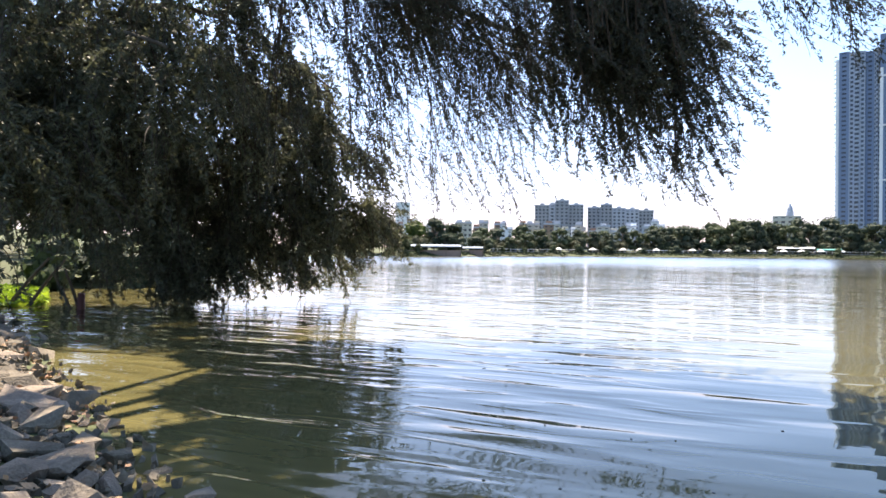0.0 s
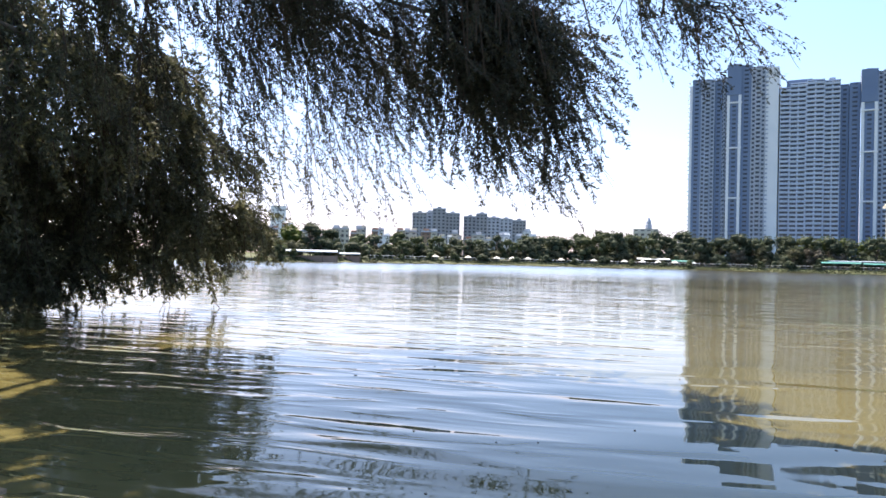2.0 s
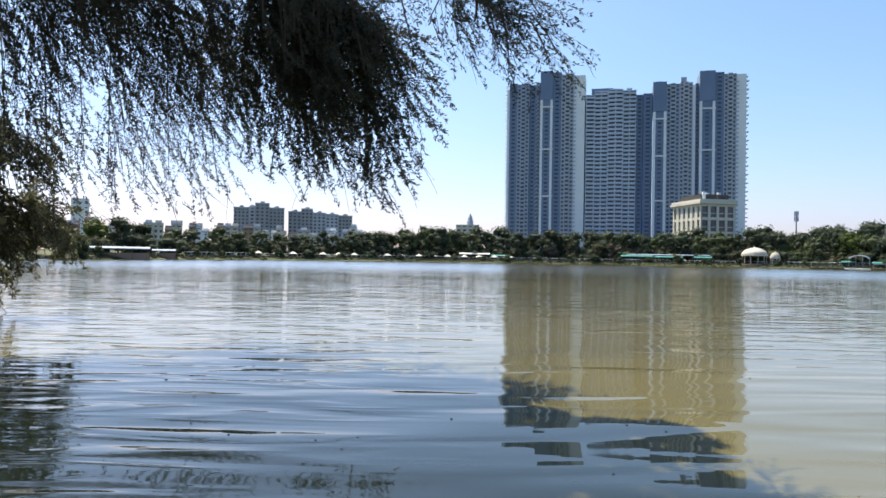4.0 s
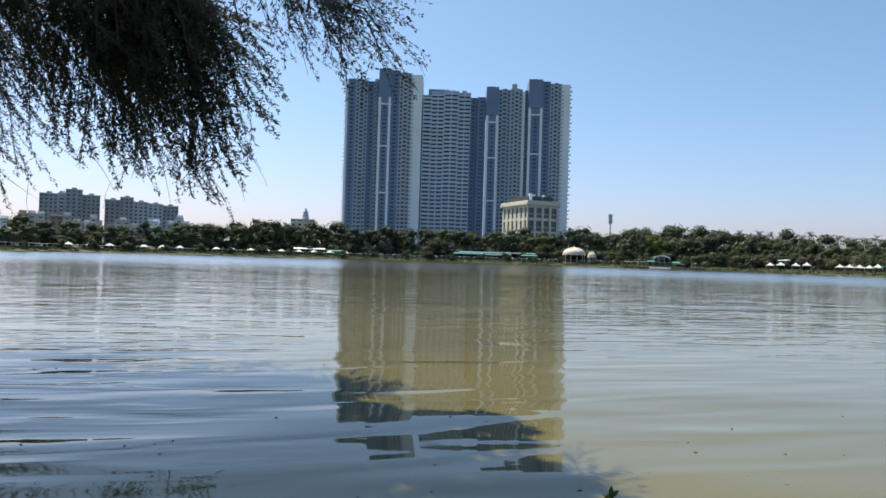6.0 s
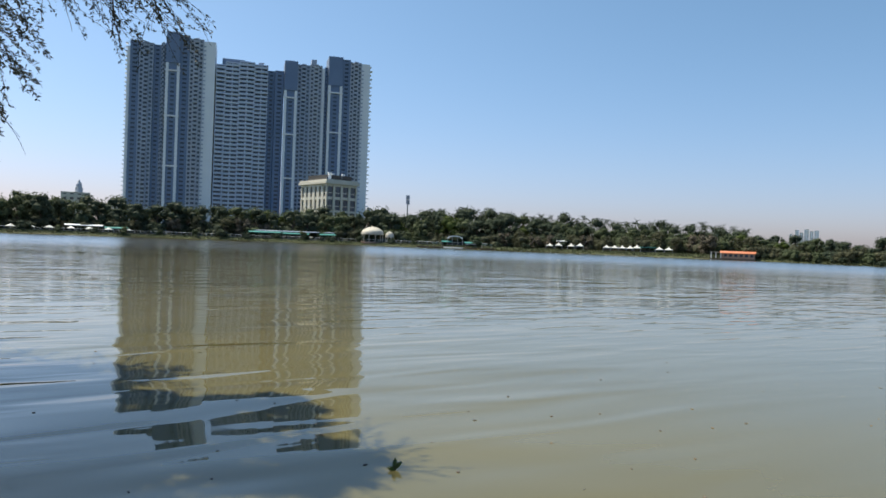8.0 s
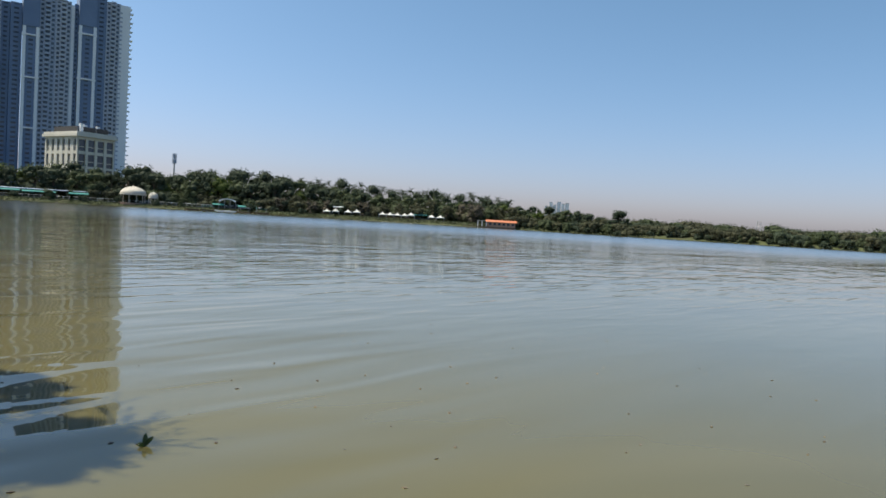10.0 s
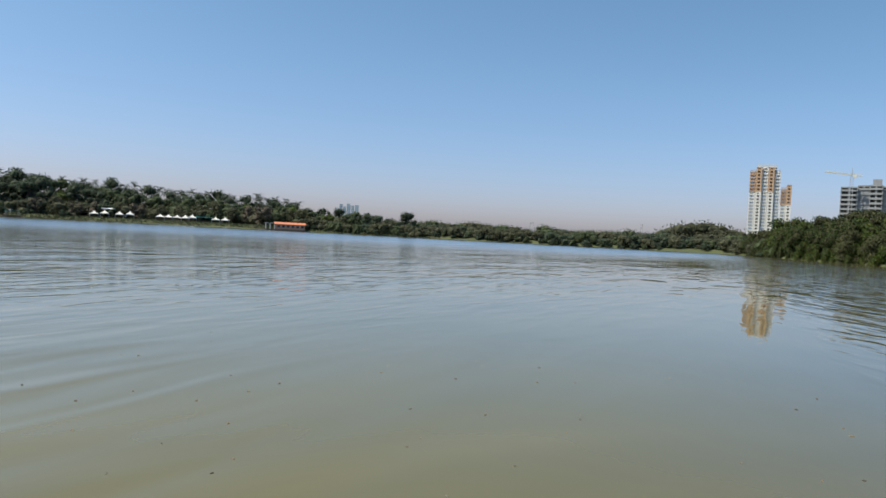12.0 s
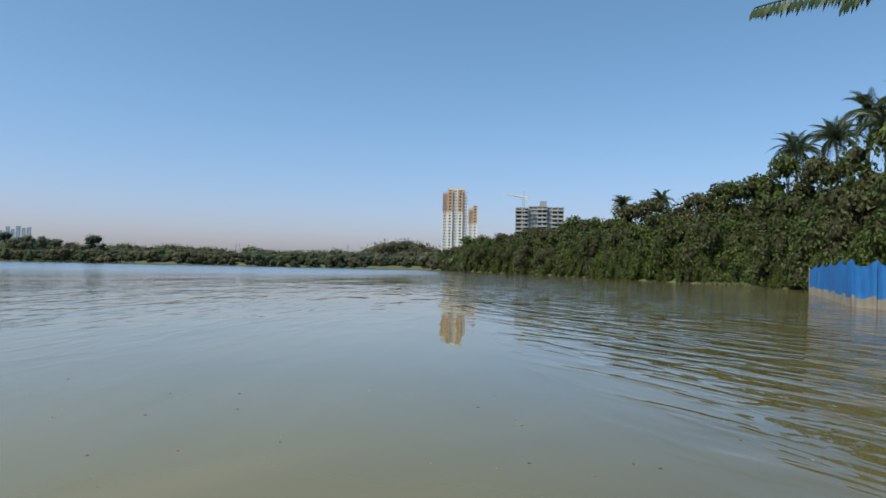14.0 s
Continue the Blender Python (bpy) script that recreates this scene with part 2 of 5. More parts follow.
    l.new(calc("MULTIPLY_ADD", calc("ADD", by_distance(14.0, 45.0, 0.0, 0.06), by_distance(45.0, 150.0, 0.0, 0.17)), shelter.outputs[0], 0.03), skin.inputs["Roughness"])
    l.new(bp.outputs[0], skin.inputs["Normal"]), l.new(bp.outputs[0], fres.inputs["Normal"])
    l.new(calc("MULTIPLY", fres.outputs[0], by_distance(60.0, 180.0, 1.0, 0.98)), mix.inputs[0]), l.new(body.outputs[0], mix.inputs[1]), l.new(skin.outputs[0], mix.inputs[2])
    l.new(mix.outputs[0], n["Material Output"].inputs[0])
    n.remove(b)
    return m


M_WATER = water_material()
M_GROUND = material("dry_earth_and_grass", [(0.075, 0.065, 0.035), (0.055, 0.070, 0.025), (0.085, 0.095, 0.035)], 0.15, 0.95, 0.03, 20, coords="Object")
M_GRASS = material("short_bank_grass", [(0.045, 0.058, 0.024), (0.072, 0.086, 0.036), (0.10, 0.108, 0.055)], 0.4, 0.9, 0.0, 15, per="island", vary=0.3)
M_WEED = material("bright_water_weed", [(0.20, 0.30, 0.02), (0.34, 0.46, 0.04)], 1.0, 0.7, 0.0, 9, per="island", vary=0.3, through=0.25)
M_STONE = material("broken_basalt", [(0.10, 0.080, 0.061), (0.205, 0.165, 0.126), (0.34, 0.28, 0.215)], 1.5, 0.9, 0.03, 14, per="object", vary=0.3)
M_BARK = material("grey_brown_bark", [(0.05, 0.04, 0.03), (0.12, 0.095, 0.07)], 3.0, 0.95, 0.02, 8)
M_TWIG = material("dark_twig_bark", [(0.035, 0.025, 0.02), (0.08, 0.055, 0.04)], 5.0, 0.9)
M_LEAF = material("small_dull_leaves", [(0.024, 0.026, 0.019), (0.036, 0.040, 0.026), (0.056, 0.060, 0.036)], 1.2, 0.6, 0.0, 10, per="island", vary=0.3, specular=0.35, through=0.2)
M_COVE = material("small_green_leaves", [(0.055, 0.060, 0.036), (0.092, 0.098, 0.056), (0.135, 0.142, 0.084)], 0.6, 0.6, 0.0, 10, per="island", vary=0.35, through=0.4)
M_CANOPY = material("canopy_leaves", [(0.03, 0.05, 0.015), (0.06, 0.09, 0.025)], 1.0, 0.6, 0.0, 10, per="island", vary=0.35, specular=0.22, through=0.2)
M_TREE = [
    material("deep_green_foliage", [(0.034, 0.050, 0.034), (0.060, 0.080, 0.053), (0.088, 0.110, 0.074)], 0.5, 0.65, 0, 8, per="island", vary=0.3, specular=0.12, through=0.42),
    material("mid_green_foliage", [(0.046, 0.064, 0.034), (0.078, 0.100, 0.054), (0.108, 0.130, 0.074)], 0.5, 0.65, 0, 8, per="island", vary=0.3, specular=0.12, through=0.42),
    material("olive_foliage", [(0.052, 0.058, 0.036), (0.084, 0.090, 0.056), (0.115, 0.118, 0.078)], 0.5, 0.7, 0, 8, per="island", vary=0.3, specular=0.12, through=0.42),
    material("bright_creeper_foliage", [(0.042, 0.064, 0.018), (0.070, 0.100, 0.028), (0.10, 0.13, 0.040)], 0.5, 0.6, 0, 8, per="island", vary=0.3, specular=0.12, through=0.42),
    material("bare_grey_brush", [(0.07, 0.062, 0.048), (0.12, 0.105, 0.08)], 0.8, 0.9, 0, 8, per="island", vary=0.3, specular=0.2),
]
# near-black brown: the shade deep inside a crown, put into its colour
M_HEART_SHADE = material("shaded_crown_heart", [(0.014, 0.014, 0.008), (0.026, 0.026, 0.014), (0.044, 0.040, 0.024)], 3.0, 0.95, 0.05, 6, specular=0.1)
M_HILL = [
    material("hillside_green", [(0.014, 0.023, 0.007), (0.030, 0.044, 0.012), (0.050, 0.067, 0.022)], 0.5, 0.65, 0, 8, per="island", vary=0.45, specular=0.15, through=0.12),
    material("hillside_olive", [(0.024, 0.028, 0.012), (0.044, 0.050, 0.021), (0.067, 0.074, 0.036)], 0.5, 0.7, 0, 8, per="island", vary=0.45, specular=0.15, through=0.10),
    material("hillside_creeper", [(0.018, 0.032, 0.006), (0.036, 0.056, 0.010), (0.060, 0.084, 0.018)], 0.5, 0.6, 0, 8, per="island", vary=0.45, specular=0.15, through=0.12),
]
M_PALM = material("palm_fronds", [(0.018, 0.034, 0.013), (0.042, 0.066, 0.025)], 0.8, 0.5, 0, 8, per="island", vary=0.35, through=0.15)
M_FROND = material("near_frond_leaflets", [(0.018, 0.036, 0.009), (0.040, 0.074, 0.015)], 2.0, 0.45, 0, 8, per="island", vary=0.3, through=0.25)
M_WHITE = material("weathered_white_paint", [(0.72, 0.75, 0.80), (0.82, 0.84, 0.87)], 0.08, 0.8, 0, 20)
M_DOME = material("aged_cream_plaster", [(0.50, 0.46, 0.40), (0.64, 0.60, 0.53)], 0.6, 0.85, 0, 10)
M_SLATE = material("slate_blue_render", [(0.13, 0.19, 0.31), (0.18, 0.25, 0.38)], 0.06, 0.8, 0, 20)
M_GREYWALL = material("grey_tower_render", [(0.30, 0.36, 0.47), (0.40, 0.46, 0.57)], 0.06, 0.85, 0, 20)
M_PALE = material("pale_blue_grey_render", [(0.42, 0.49, 0.62), (0.52, 0.59, 0.71)], 0.06, 0.85, 0, 20)
M_TAUPE = material("taupe_balcony_render", [(0.38, 0.42, 0.50), (0.48, 0.52, 0.60)], 0.06, 0.85, 0, 20)
M_PANE = material("dark_window_panes", [(0.035, 0.045, 0.07), (0.08, 0.10, 0.14)], 0.15, 0.12, 0, 6, per="island", vary=0.5)
M_BLOCK = material("grey_brown_render", [(0.24, 0.26, 0.30), (0.33, 0.35, 0.39)], 0.06, 0.85, 0, 20)
M_OFFWHITE = material("sunlit_offwhite_render", [(0.60, 0.59, 0.57), (0.70, 0.69, 0.67)], 0.1, 0.85, 0, 18)
M_CREAM = material("cream_stone_cladding", [(0.48, 0.46, 0.41), (0.60, 0.58, 0.52)], 0.1, 0.8, 0, 18)
M_CONCRETE = material("raw_concrete", [(0.22, 0.23, 0.25), (0.33, 0.345, 0.36)], 0.12, 0.9, 0, 15)
M_ORANGE = material("terracotta_orange_paint", [(0.40, 0.26, 0.17), (0.50, 0.34, 0.23)], 0.1, 0.8, 0, 15)
M_ROOFTILE = material("orange_tin_roof", [(0.42, 0.14, 0.07), (0.55, 0.20, 0.10)], 0.5, 0.7, 0, 12)
M_BRICK = material("brown_brick_wall", [(0.26, 0.17, 0.13), (0.36, 0.25, 0.20)], 0.2, 0.9, 0, 12)
M_TEAL = material("teal_roof_sheet", [(0.02, 0.17, 0.16), (0.05, 0.26, 0.24)], 0.4, 0.6, 0, 12)
M_CANVAS = material("white_canvas", [(0.72, 0.71, 0.68), (0.84, 0.83, 0.80)], 0.6, 0.85, 0, 12, through=0.15)
M_TIMBER = material("weathered_timber", [(0.10, 0.075, 0.05), (0.18, 0.14, 0.10)], 1.0, 0.9, 0, 10)
# near-black for dark paint, and for shade put into recesses and open floors
M_DARK = material("dark_paint_and_shade", [(0.03, 0.03, 0.035), (0.06, 0.06, 0.06)], 0.5, 0.8, 0, 10)
M_STEEL = material("galvanised_steel", [(0.35, 0.36, 0.37), (0.48, 0.49, 0.50)], 1.0, 0.45, 0, 8, metal=0.7)
M_NET = material("blue_shade_net", [(0.004, 0.080, 0.28), (0.010, 0.145, 0.42)], 0.8, 0.7, 0.01, 30, through=0.3)
M_MUD = material("dried_silt_stain", [(0.080, 0.078, 0.072), (0.135, 0.122, 0.102), (0.20, 0.172, 0.138)], 1.2, 0.9, 0.01, 10)
M_YELLOW = material("yellow_ochre_paint", [(0.50, 0.42, 0.22), (0.60, 0.52, 0.30)], 0.2, 0.8, 0, 12)
M_RED = material("red_paint", [(0.12, 0.03, 0.025), (0.18, 0.05, 0.04)], 0.5, 0.6, 0, 12)
M_LITTER = material("fallen_leaves", [(0.22, 0.12, 0.06), (0.36, 0.22, 0.12)], 3.0, 0.8, 0, 8, per="island", vary=0.4)


# ---- the lake and its shores ----
SHORE = [(-180, 60), (-120, 55), (-90, 45), (-70, 38), (-64, 36), (-58, 36), (-54, 38), (-51, 48), (-48, 110), (-45, 165), (-35, 205), (-30, 225), (-20, 290), (-10, 318), (0, 325),
         (16, 320), (25, 300), (33, 280), (44, 255), (57, 235), (70, 225), (80, 228), (84, 190), (87, 170), (90, 155), (94, 130), (98, 115), (102, 105),
         (106, 97), (110, 82), (114, 66), (120, 54), (140, 45), (180, 60)]
HILL = [(-180, 3), (-70, 3), (-40, 1.5), (30, 1.5), (46, 1.6), (52, 1.8), (62, 2), (80, 2), (88, 4.5), (94, 7), (100, 9.4), (102, 10.2), (106, 14.2), (110, 14.4), (114, 13.2), (120, 12), (140, 10), (180, 3)]
BANK_1, BANK_2 = (Vector((0.40, 0.917)), 1.5), (Vector((0.75, 0.66)), 1.96)


def wobble(x, y, s):
    return noise.noise(Vector((x * s, y * s, 0.3)))


def near_bank(x, y):
    """How far a place lies inland of the water's edge at the viewer's feet (negative: out in the water)."""
    a = BANK_1[1] - (BANK_1[0].x * x + BANK_1[0].y * y)
    c = BANK_2[1] - (BANK_2[0].x * x + BANK_2[0].y * y)
    return min(a, c) + 0.35 * wobble(x, y, 0.45)


def ground_z(x, y):
    rho, az = math.hypot(x, y), math.degrees(math.atan2(x, y))
    far = rho - lerp_table(az, SHORE) + 3.0 * wobble(x, y, 0.05) * min(1, rho / 60)
    inland = min(max((far - 4) / 45, 0), 1)
    z = min(0.30 * far, 1.1) if far > 0 else max(0.12 * far, -2.0)
    z += lerp_table(az, HILL) * inland * inland * (3 - 2 * inland) if far > 0 else 0
    near = near_bank(x, y)
    zn = min(0.20 * near, 0.30 + 0.02 * max(near - 1.5, 0)) if near > 0 else max(0.35 * near, -2.0)
    zn = min(zn, 0.9)
    if near > -6:
        zn += 0.03 * wobble(x, y, 2.2)
    return max(z, zn) if rho < 60 else z


def water_edge(az, d):
    """The distance at which the bank on a bearing rises out of the water, near a first guess."""
    for k in range(60):
        q = spot(az, d - 8 + 0.25 * k)
        if ground_z(q.x, q.y) > 0.02:
            return d - 8 + 0.25 * k
    return d


def build_ground():
    radii = [0.0] + list(np.geomspace(0.5, 60, 70)) + list(np.linspace(62, 360, 120)) + [380, 420, 480, 560, 700, 900, 1300, 2000, 3200, 4800]
    around = 260
    verts, faces = [(0, 0, ground_z(0, 0))], []
    for r in radii[1:]:
        for k in range(around):
            a = 2 * math.pi * k / around
            x, y = r * math.sin(a), r * math.cos(a)
            verts.append((x, y, ground_z(x, y)))
    for i in range(len(radii) - 2):
        for k in range(around):
            a, b = 1 + i * around, 1 + (i + 1) * around
            faces.append((a + k, b + k, b + (k + 1) % around, a + (k + 1) % around))
    me = np_mesh("ground", verts, np.array(faces)[:, ::-1], M_GROUND, True)
    bm = bmesh.new()
    bm.from_mesh(me)
    bm.verts.ensure_lookup_table()
    for k in range(around):
        bm.faces.new((bm.verts[0], bm.verts[1 + (k + 1) % around], bm.verts[1 + k]))
    bmesh.ops.recalc_face_normals(bm, faces=bm.faces)
    bm.to_mesh(me)
    bm.free()
    tagged(new("ground", me), "dry earth and grass banks round a lake", "ground", kind="structure")


def build_water():
    bm = bmesh.new()
    n = 96
    c = bm.verts.new((0, 0, 0))
    rings = [[bm.verts.new((r * math.sin(2 * math.pi * k / n), r * math.cos(2 * math.pi * k / n), 0)) for k in range(n)] for r in (4, 16, 60, 200, 420)]
    for k in range(n):
        bm.faces.new((c, rings[0][(k + 1) % n], rings[0][k]))
        for r, s in zip(rings, rings[1:]):
            bm.faces.new((r[k], r[(k + 1) % n], s[(k + 1) % n], s[k]))
    bmesh.ops.recalc_face_normals(bm, faces=bm.faces)
    for f in bm.faces:
        if f.normal.z < 0:
            f.normal_flip()
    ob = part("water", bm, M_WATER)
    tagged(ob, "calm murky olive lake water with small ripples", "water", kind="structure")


build_ground()
build_water()


# ---- trees ----
def crown_points(rng, blobs, count, tall=0.8):
    """Leaf places: near the skin of a handful of uneven lobes, with each leaf's hang and the way that it faces."""
    places, ax, out = [], [], []
    sizes = np.array([b[3] ** 2 for b in blobs])
    for b, n in zip(blobs, (count * sizes / sizes.sum()).astype(int)):
        d = rng.normal(size=(n, 3))
        d /= np.linalg.norm(d, axis=1, keepdims=True)
        r = b[3] * rng.uniform(0.55, 1.08, (n, 1)) ** 0.6
        places.append(d * r * np.array([1, 1, tall]) + np.array(b[:3]))
        ax.append(d * 0.35 + rng.normal(size=(n, 3)) * 0.55 + np.array([0, 0, -0.75])), out.append(d)
    return np.concatenate(places), np.concatenate(ax), np.concatenate(out)


def lump_shell(rng, blobs, fill, tall=0.8):
    """The dense hearts of the lobes: small, uneven closed lumps."""
    bm = bmesh.new()
    bmesh.ops.create_icosphere(bm, subdivisions=1, radius=1)
    ball = np.array([tuple(v.co) for v in bm.verts])
    tris = np.array([[v.index for v in f.verts] for f in bm.faces])
    bm.free()
    v, f = [], []
    for i, b in enumerate(blobs):
        v.append(ball * b[3] * fill * rng.uniform(0.80, 1.12, (len(ball), 1)) * np.array([1, 1, tall]) + np.array(b[:3]))
        f.append(tris + len(ball) * i)
    return np.concatenate(v), np.concatenate(f)


def tree_meshes(seed, height, width, leaf, count, mat, bare=0.28, lobes=13, low=False, heart=0.0, tall=0.8, lobe=(0.17, 0.29), dark_heart=False):
    rng = np.random.default_rng(seed)
    blobs = []
    for i in range(lobes):
        a, q = rng.uniform(0, 2 * math.pi), rng.uniform(0, 1)
        z = height * (bare + (0.93 - bare) * q)
        reach = width * 0.5 * math.sin(math.pi * min(0.97, 0.22 + 0.68 * q)) * rng.uniform(0.35, 0.85)
        s = width * rng.uniform(*lobe)
        blobs.append((reach * math.cos(a), reach * math.sin(a), max(min(z, height - s * 0.8), s * 0.5), s))
    c, ax, out = crown_points(rng, blobs, count, tall)
    c[:, 2] = np.maximum(c[:, 2], 0.1)
    v, quads = kites(c, ax, leaf * 1.5, leaf * 0.85, rng, out)
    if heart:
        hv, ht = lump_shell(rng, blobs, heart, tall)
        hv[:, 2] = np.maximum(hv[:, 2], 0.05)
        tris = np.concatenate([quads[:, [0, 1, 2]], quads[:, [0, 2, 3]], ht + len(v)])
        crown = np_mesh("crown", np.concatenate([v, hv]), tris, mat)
        # the lumps take a dark colour that stands for shade between the leaves
        if dark_heart:
            crown.materials.append(M_HEART_SHADE)
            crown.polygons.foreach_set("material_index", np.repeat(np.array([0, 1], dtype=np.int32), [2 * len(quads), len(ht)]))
    else:
        crown = np_mesh("crown", v, quads, mat)
    bm = bmesh.new()
    r0 = height * 0.022
    if low:
        for b in blobs[:5]:
            tube(bm, bend([(0.2 * b[0], 0.2 * b[1], -0.3), (0.5 * b[0], 0.5 * b[1], b[2] * 0.5), b[:3]], 2), list(np.linspace(r0, r0 * 0.4, 5)), 5)
    else:
        top = (rng.normal() * 0.03 * height, rng.normal() * 0.03 * height, height * 0.62)
        tube(bm, bend([(0, 0, -0.4), (rng.normal() * 0.02 * height, 0, height * 0.25), top], 4), list(np.linspace(r0 * 1.3, r0 * 0.45, 9)), 7)
        for b in blobs[:8]:
            z = height * rng.uniform(0.2, 0.5)
            tube(bm, bend([(0, 0, z), (b[0] * 0.5, b[1] * 0.5, (z + b[2]) / 2 + 0.3), b[:3]], 2), list(np.linspace(r0 * 0.55, r0 * 0.15, 5)), 5)
    me = bpy.data.meshes.new("trunk")
    bm.to_mesh(me), bm.free()
    me.materials.append(M_BARK)
    return me, crown


def frond_mesh(rng, length, leaflet, pairs, droop, mat, name="frond"):
    """One pinnate palm leaf along +x: a bowed midrib with drooping leaflets on both sides."""
    v, f = [], []
    rib = [(length * s, 0, length * (0.28 * math.sin(2.2 * s) - droop * s * s)) for s in np.linspace(0, 1, pairs + 2)]
    for i in range(1, pairs + 2):
        s = i / (pairs + 1)
        p = np.array(rib[i])
        l = leaflet * math.sin(math.pi * min(0.97, 0.16 + 0.80 * s)) + 0.05 * leaflet
        for side in (-1, 1):
            d = np.array([0.55 + 0.3 * s, side * (0.85 - 0.3 * s), -0.45 - rng.uniform(0, 0.35)])
            d /= np.linalg.norm(d)
            w = np.array([0.030 * l + 0.009 * leaflet, 0, 0.0])
            k = len(v)
            v += [p - w, p + w, p + d * l * 0.6 + w * 0.9 + np.array([0, 0, 0.03 * l]), p + d * l + np.array([0, 0, -0.16 * l])]
            f.append((k, k + 1, k + 2, k + 3))
    for i in range(pairs + 1):
        a, b = np.array(rib[i]), np.array(rib[i + 1])
        w = np.array([0, 0.012 * length * (1 - 0.8 * i / pairs), 0])
        k = len(v)
        v += [a - w, a + w, b + w, b - w]
        f.append((k, k + 1, k + 2, k + 3))
        k = len(v)
        h = np.array([0, 0, w[1]])
        v += [a - h, a + h, b + h, b - h]
        f.append((k, k + 1, k + 2, k + 3))
    return np_mesh(name, v, f, mat)


def build_palm(at, height, seed, fronds=17, length=3.6, pairs=15, label="tall coconut palm with a ragged crown", group="palms"):
    rng = np.random.default_rng(seed)
    palm = thing("palm_tree", at, label, "palm tree", group)
    lean = rng.normal(size=2) * 0.05 * height
    bm = bmesh.new()
    top = Vector((lean[0], lean[1], height))
    tube(bm, bend([(0, 0, -0.4), (lean[0] * 0.3, lean[1] * 0.3, height * 0.5), top], 4), list(np.linspace(0.26, 0.14, 9)), 8)
    part("trunk", bm, M_BARK, palm)
    leaves = [frond_mesh(rng, length * q, length * 0.24, pairs, dr, M_PALM) for q, dr in ((1.0, 0.45), (0.97, 0.9), (0.9, 1.25))]
    for i in range(fronds):
        lift = rng.uniform(-38, 66)
        ob = part_mesh("frond", leaves[0 if lift > 30 else 1 if lift > 0 else 2], palm)
        ob.matrix_local = Matrix.Translation(top) @ Euler((rng.normal() * 0.2, -radians(lift), radians(137.5 * i + rng.uniform(-15, 15)))).to_matrix().to_4x4()
    return palm


def plant(kind, at, size, turn, squash=1.0):
    """One more tree of a kind (name, label, category, group, trunk mesh, crown mesh)."""
    name, label, category, group, trunk, crown = kind
    ob = thing(name, at, label, category, group, turn=turn)
    ob.scale = (size, size, size * squash)
    part_mesh("trunk", trunk, ob), part_mesh("crown", crown, ob)
    return ob


def kinds_of(name, label, category, group, mats, seeds, paints=M_TREE, **how):
    return [(name, label, category, group, *tree_meshes(s, mat=paints[mats[i % len(mats)]], **how)) for i, s in enumerate(seeds)]


FAR_DARK = kinds_of("shade_tree", "dense dark green shade tree on the far bank", "tree", "far bank trees", [0, 0, 1], (11, 12, 13, 14), height=13, width=12, leaf=0.52, count=720, bare=0.10, lobes=22, heart=0.62)
FAR_LIGHT = kinds_of("shade_tree", "lighter green spreading tree on the far bank", "tree", "far bank trees", [1, 1, 3], (21, 22, 23), height=12, width=12, leaf=0.52, count=720, bare=0.12, lobes=22, heart=0.62)
FAR_OLIVE = kinds_of("scrub_tree", "dry olive scrub tree on the far bank", "tree", "far bank trees", [2, 2, 4], (31, 32, 33), height=9, width=8.5, leaf=0.40, count=900, bare=0.12, lobes=18, heart=0.55)
MANGROVE = kinds_of("waterside_tree", "low grey-green tree leaning over the waterline", "tree", "waterline thicket", [2, 1, 0], (41, 42, 43, 44), height=7.5, width=8, leaf=0.38, count=800, bare=0.05, lobes=16, low=True, heart=0.66)
BUSH = kinds_of("bush", "rounded dark bush at the water's edge", "bush", "waterline bushes", [0, 1], (51, 52), height=3.0, width=4.2, leaf=0.30, count=400, bare=0.05, lobes=9, low=True, heart=0.85)
HILL_TREES = kinds_of("hillside_tree", "leafy mid green tree on the steep bank", "tree", "hillside trees", [0, 0, 1, 2], (61, 62, 63, 64), M_HILL, height=8.0, width=9.0, leaf=0.34, count=2600, bare=0.05, lobes=15, low=True, heart=0.66, tall=0.95, lobe=(0.14, 0.26), dark_heart=True)
HILL_OLIVE = kinds_of("hillside_tree", "dusty olive thorn tree on the steep bank", "tree", "hillside trees", [1, 0], (71, 72), M_HILL, height=7.5, width=8.6, leaf=0.32, count=2600, bare=0.05, lobes=15, low=True, heart=0.66, tall=0.95, lobe=(0.14, 0.26), dark_heart=True)
HILL_VINE = kinds_of("creeper_mound", "tall mound draped with green creeper above the water", "creeper", "creeper mounds", [2, 2, 0], (81, 82, 83), M_HILL, height=5.5, width=7.0, leaf=0.32, count=2700, bare=0.02, lobes=11, low=True, heart=0.72, tall=1.6, lobe=(0.15, 0.22), dark_heart=True)
HILL_BACK = kinds_of("hillside_tree", "leafy green tree on the crest of the bank", "tree", "hillside trees", [0, 1, 0, 2], (91, 92, 93, 94), M_HILL, height=8.0, width=9.0, leaf=0.44, count=1250, bare=0.03, lobes=20, low=True, heart=0.58, lobe=(0.14, 0.26), dark_heart=True)
THICKET = kinds_of("waterside_thicket", "low spreading grey-green thicket on the bank", "tree", "waterline thicket", [2, 1, 0], (46, 47, 48, 49), height=6.0, width=11, leaf=0.40, count=600, bare=0.04, lobes=20, low=True, heart=0.62)

SPREAD = random.Random(5)


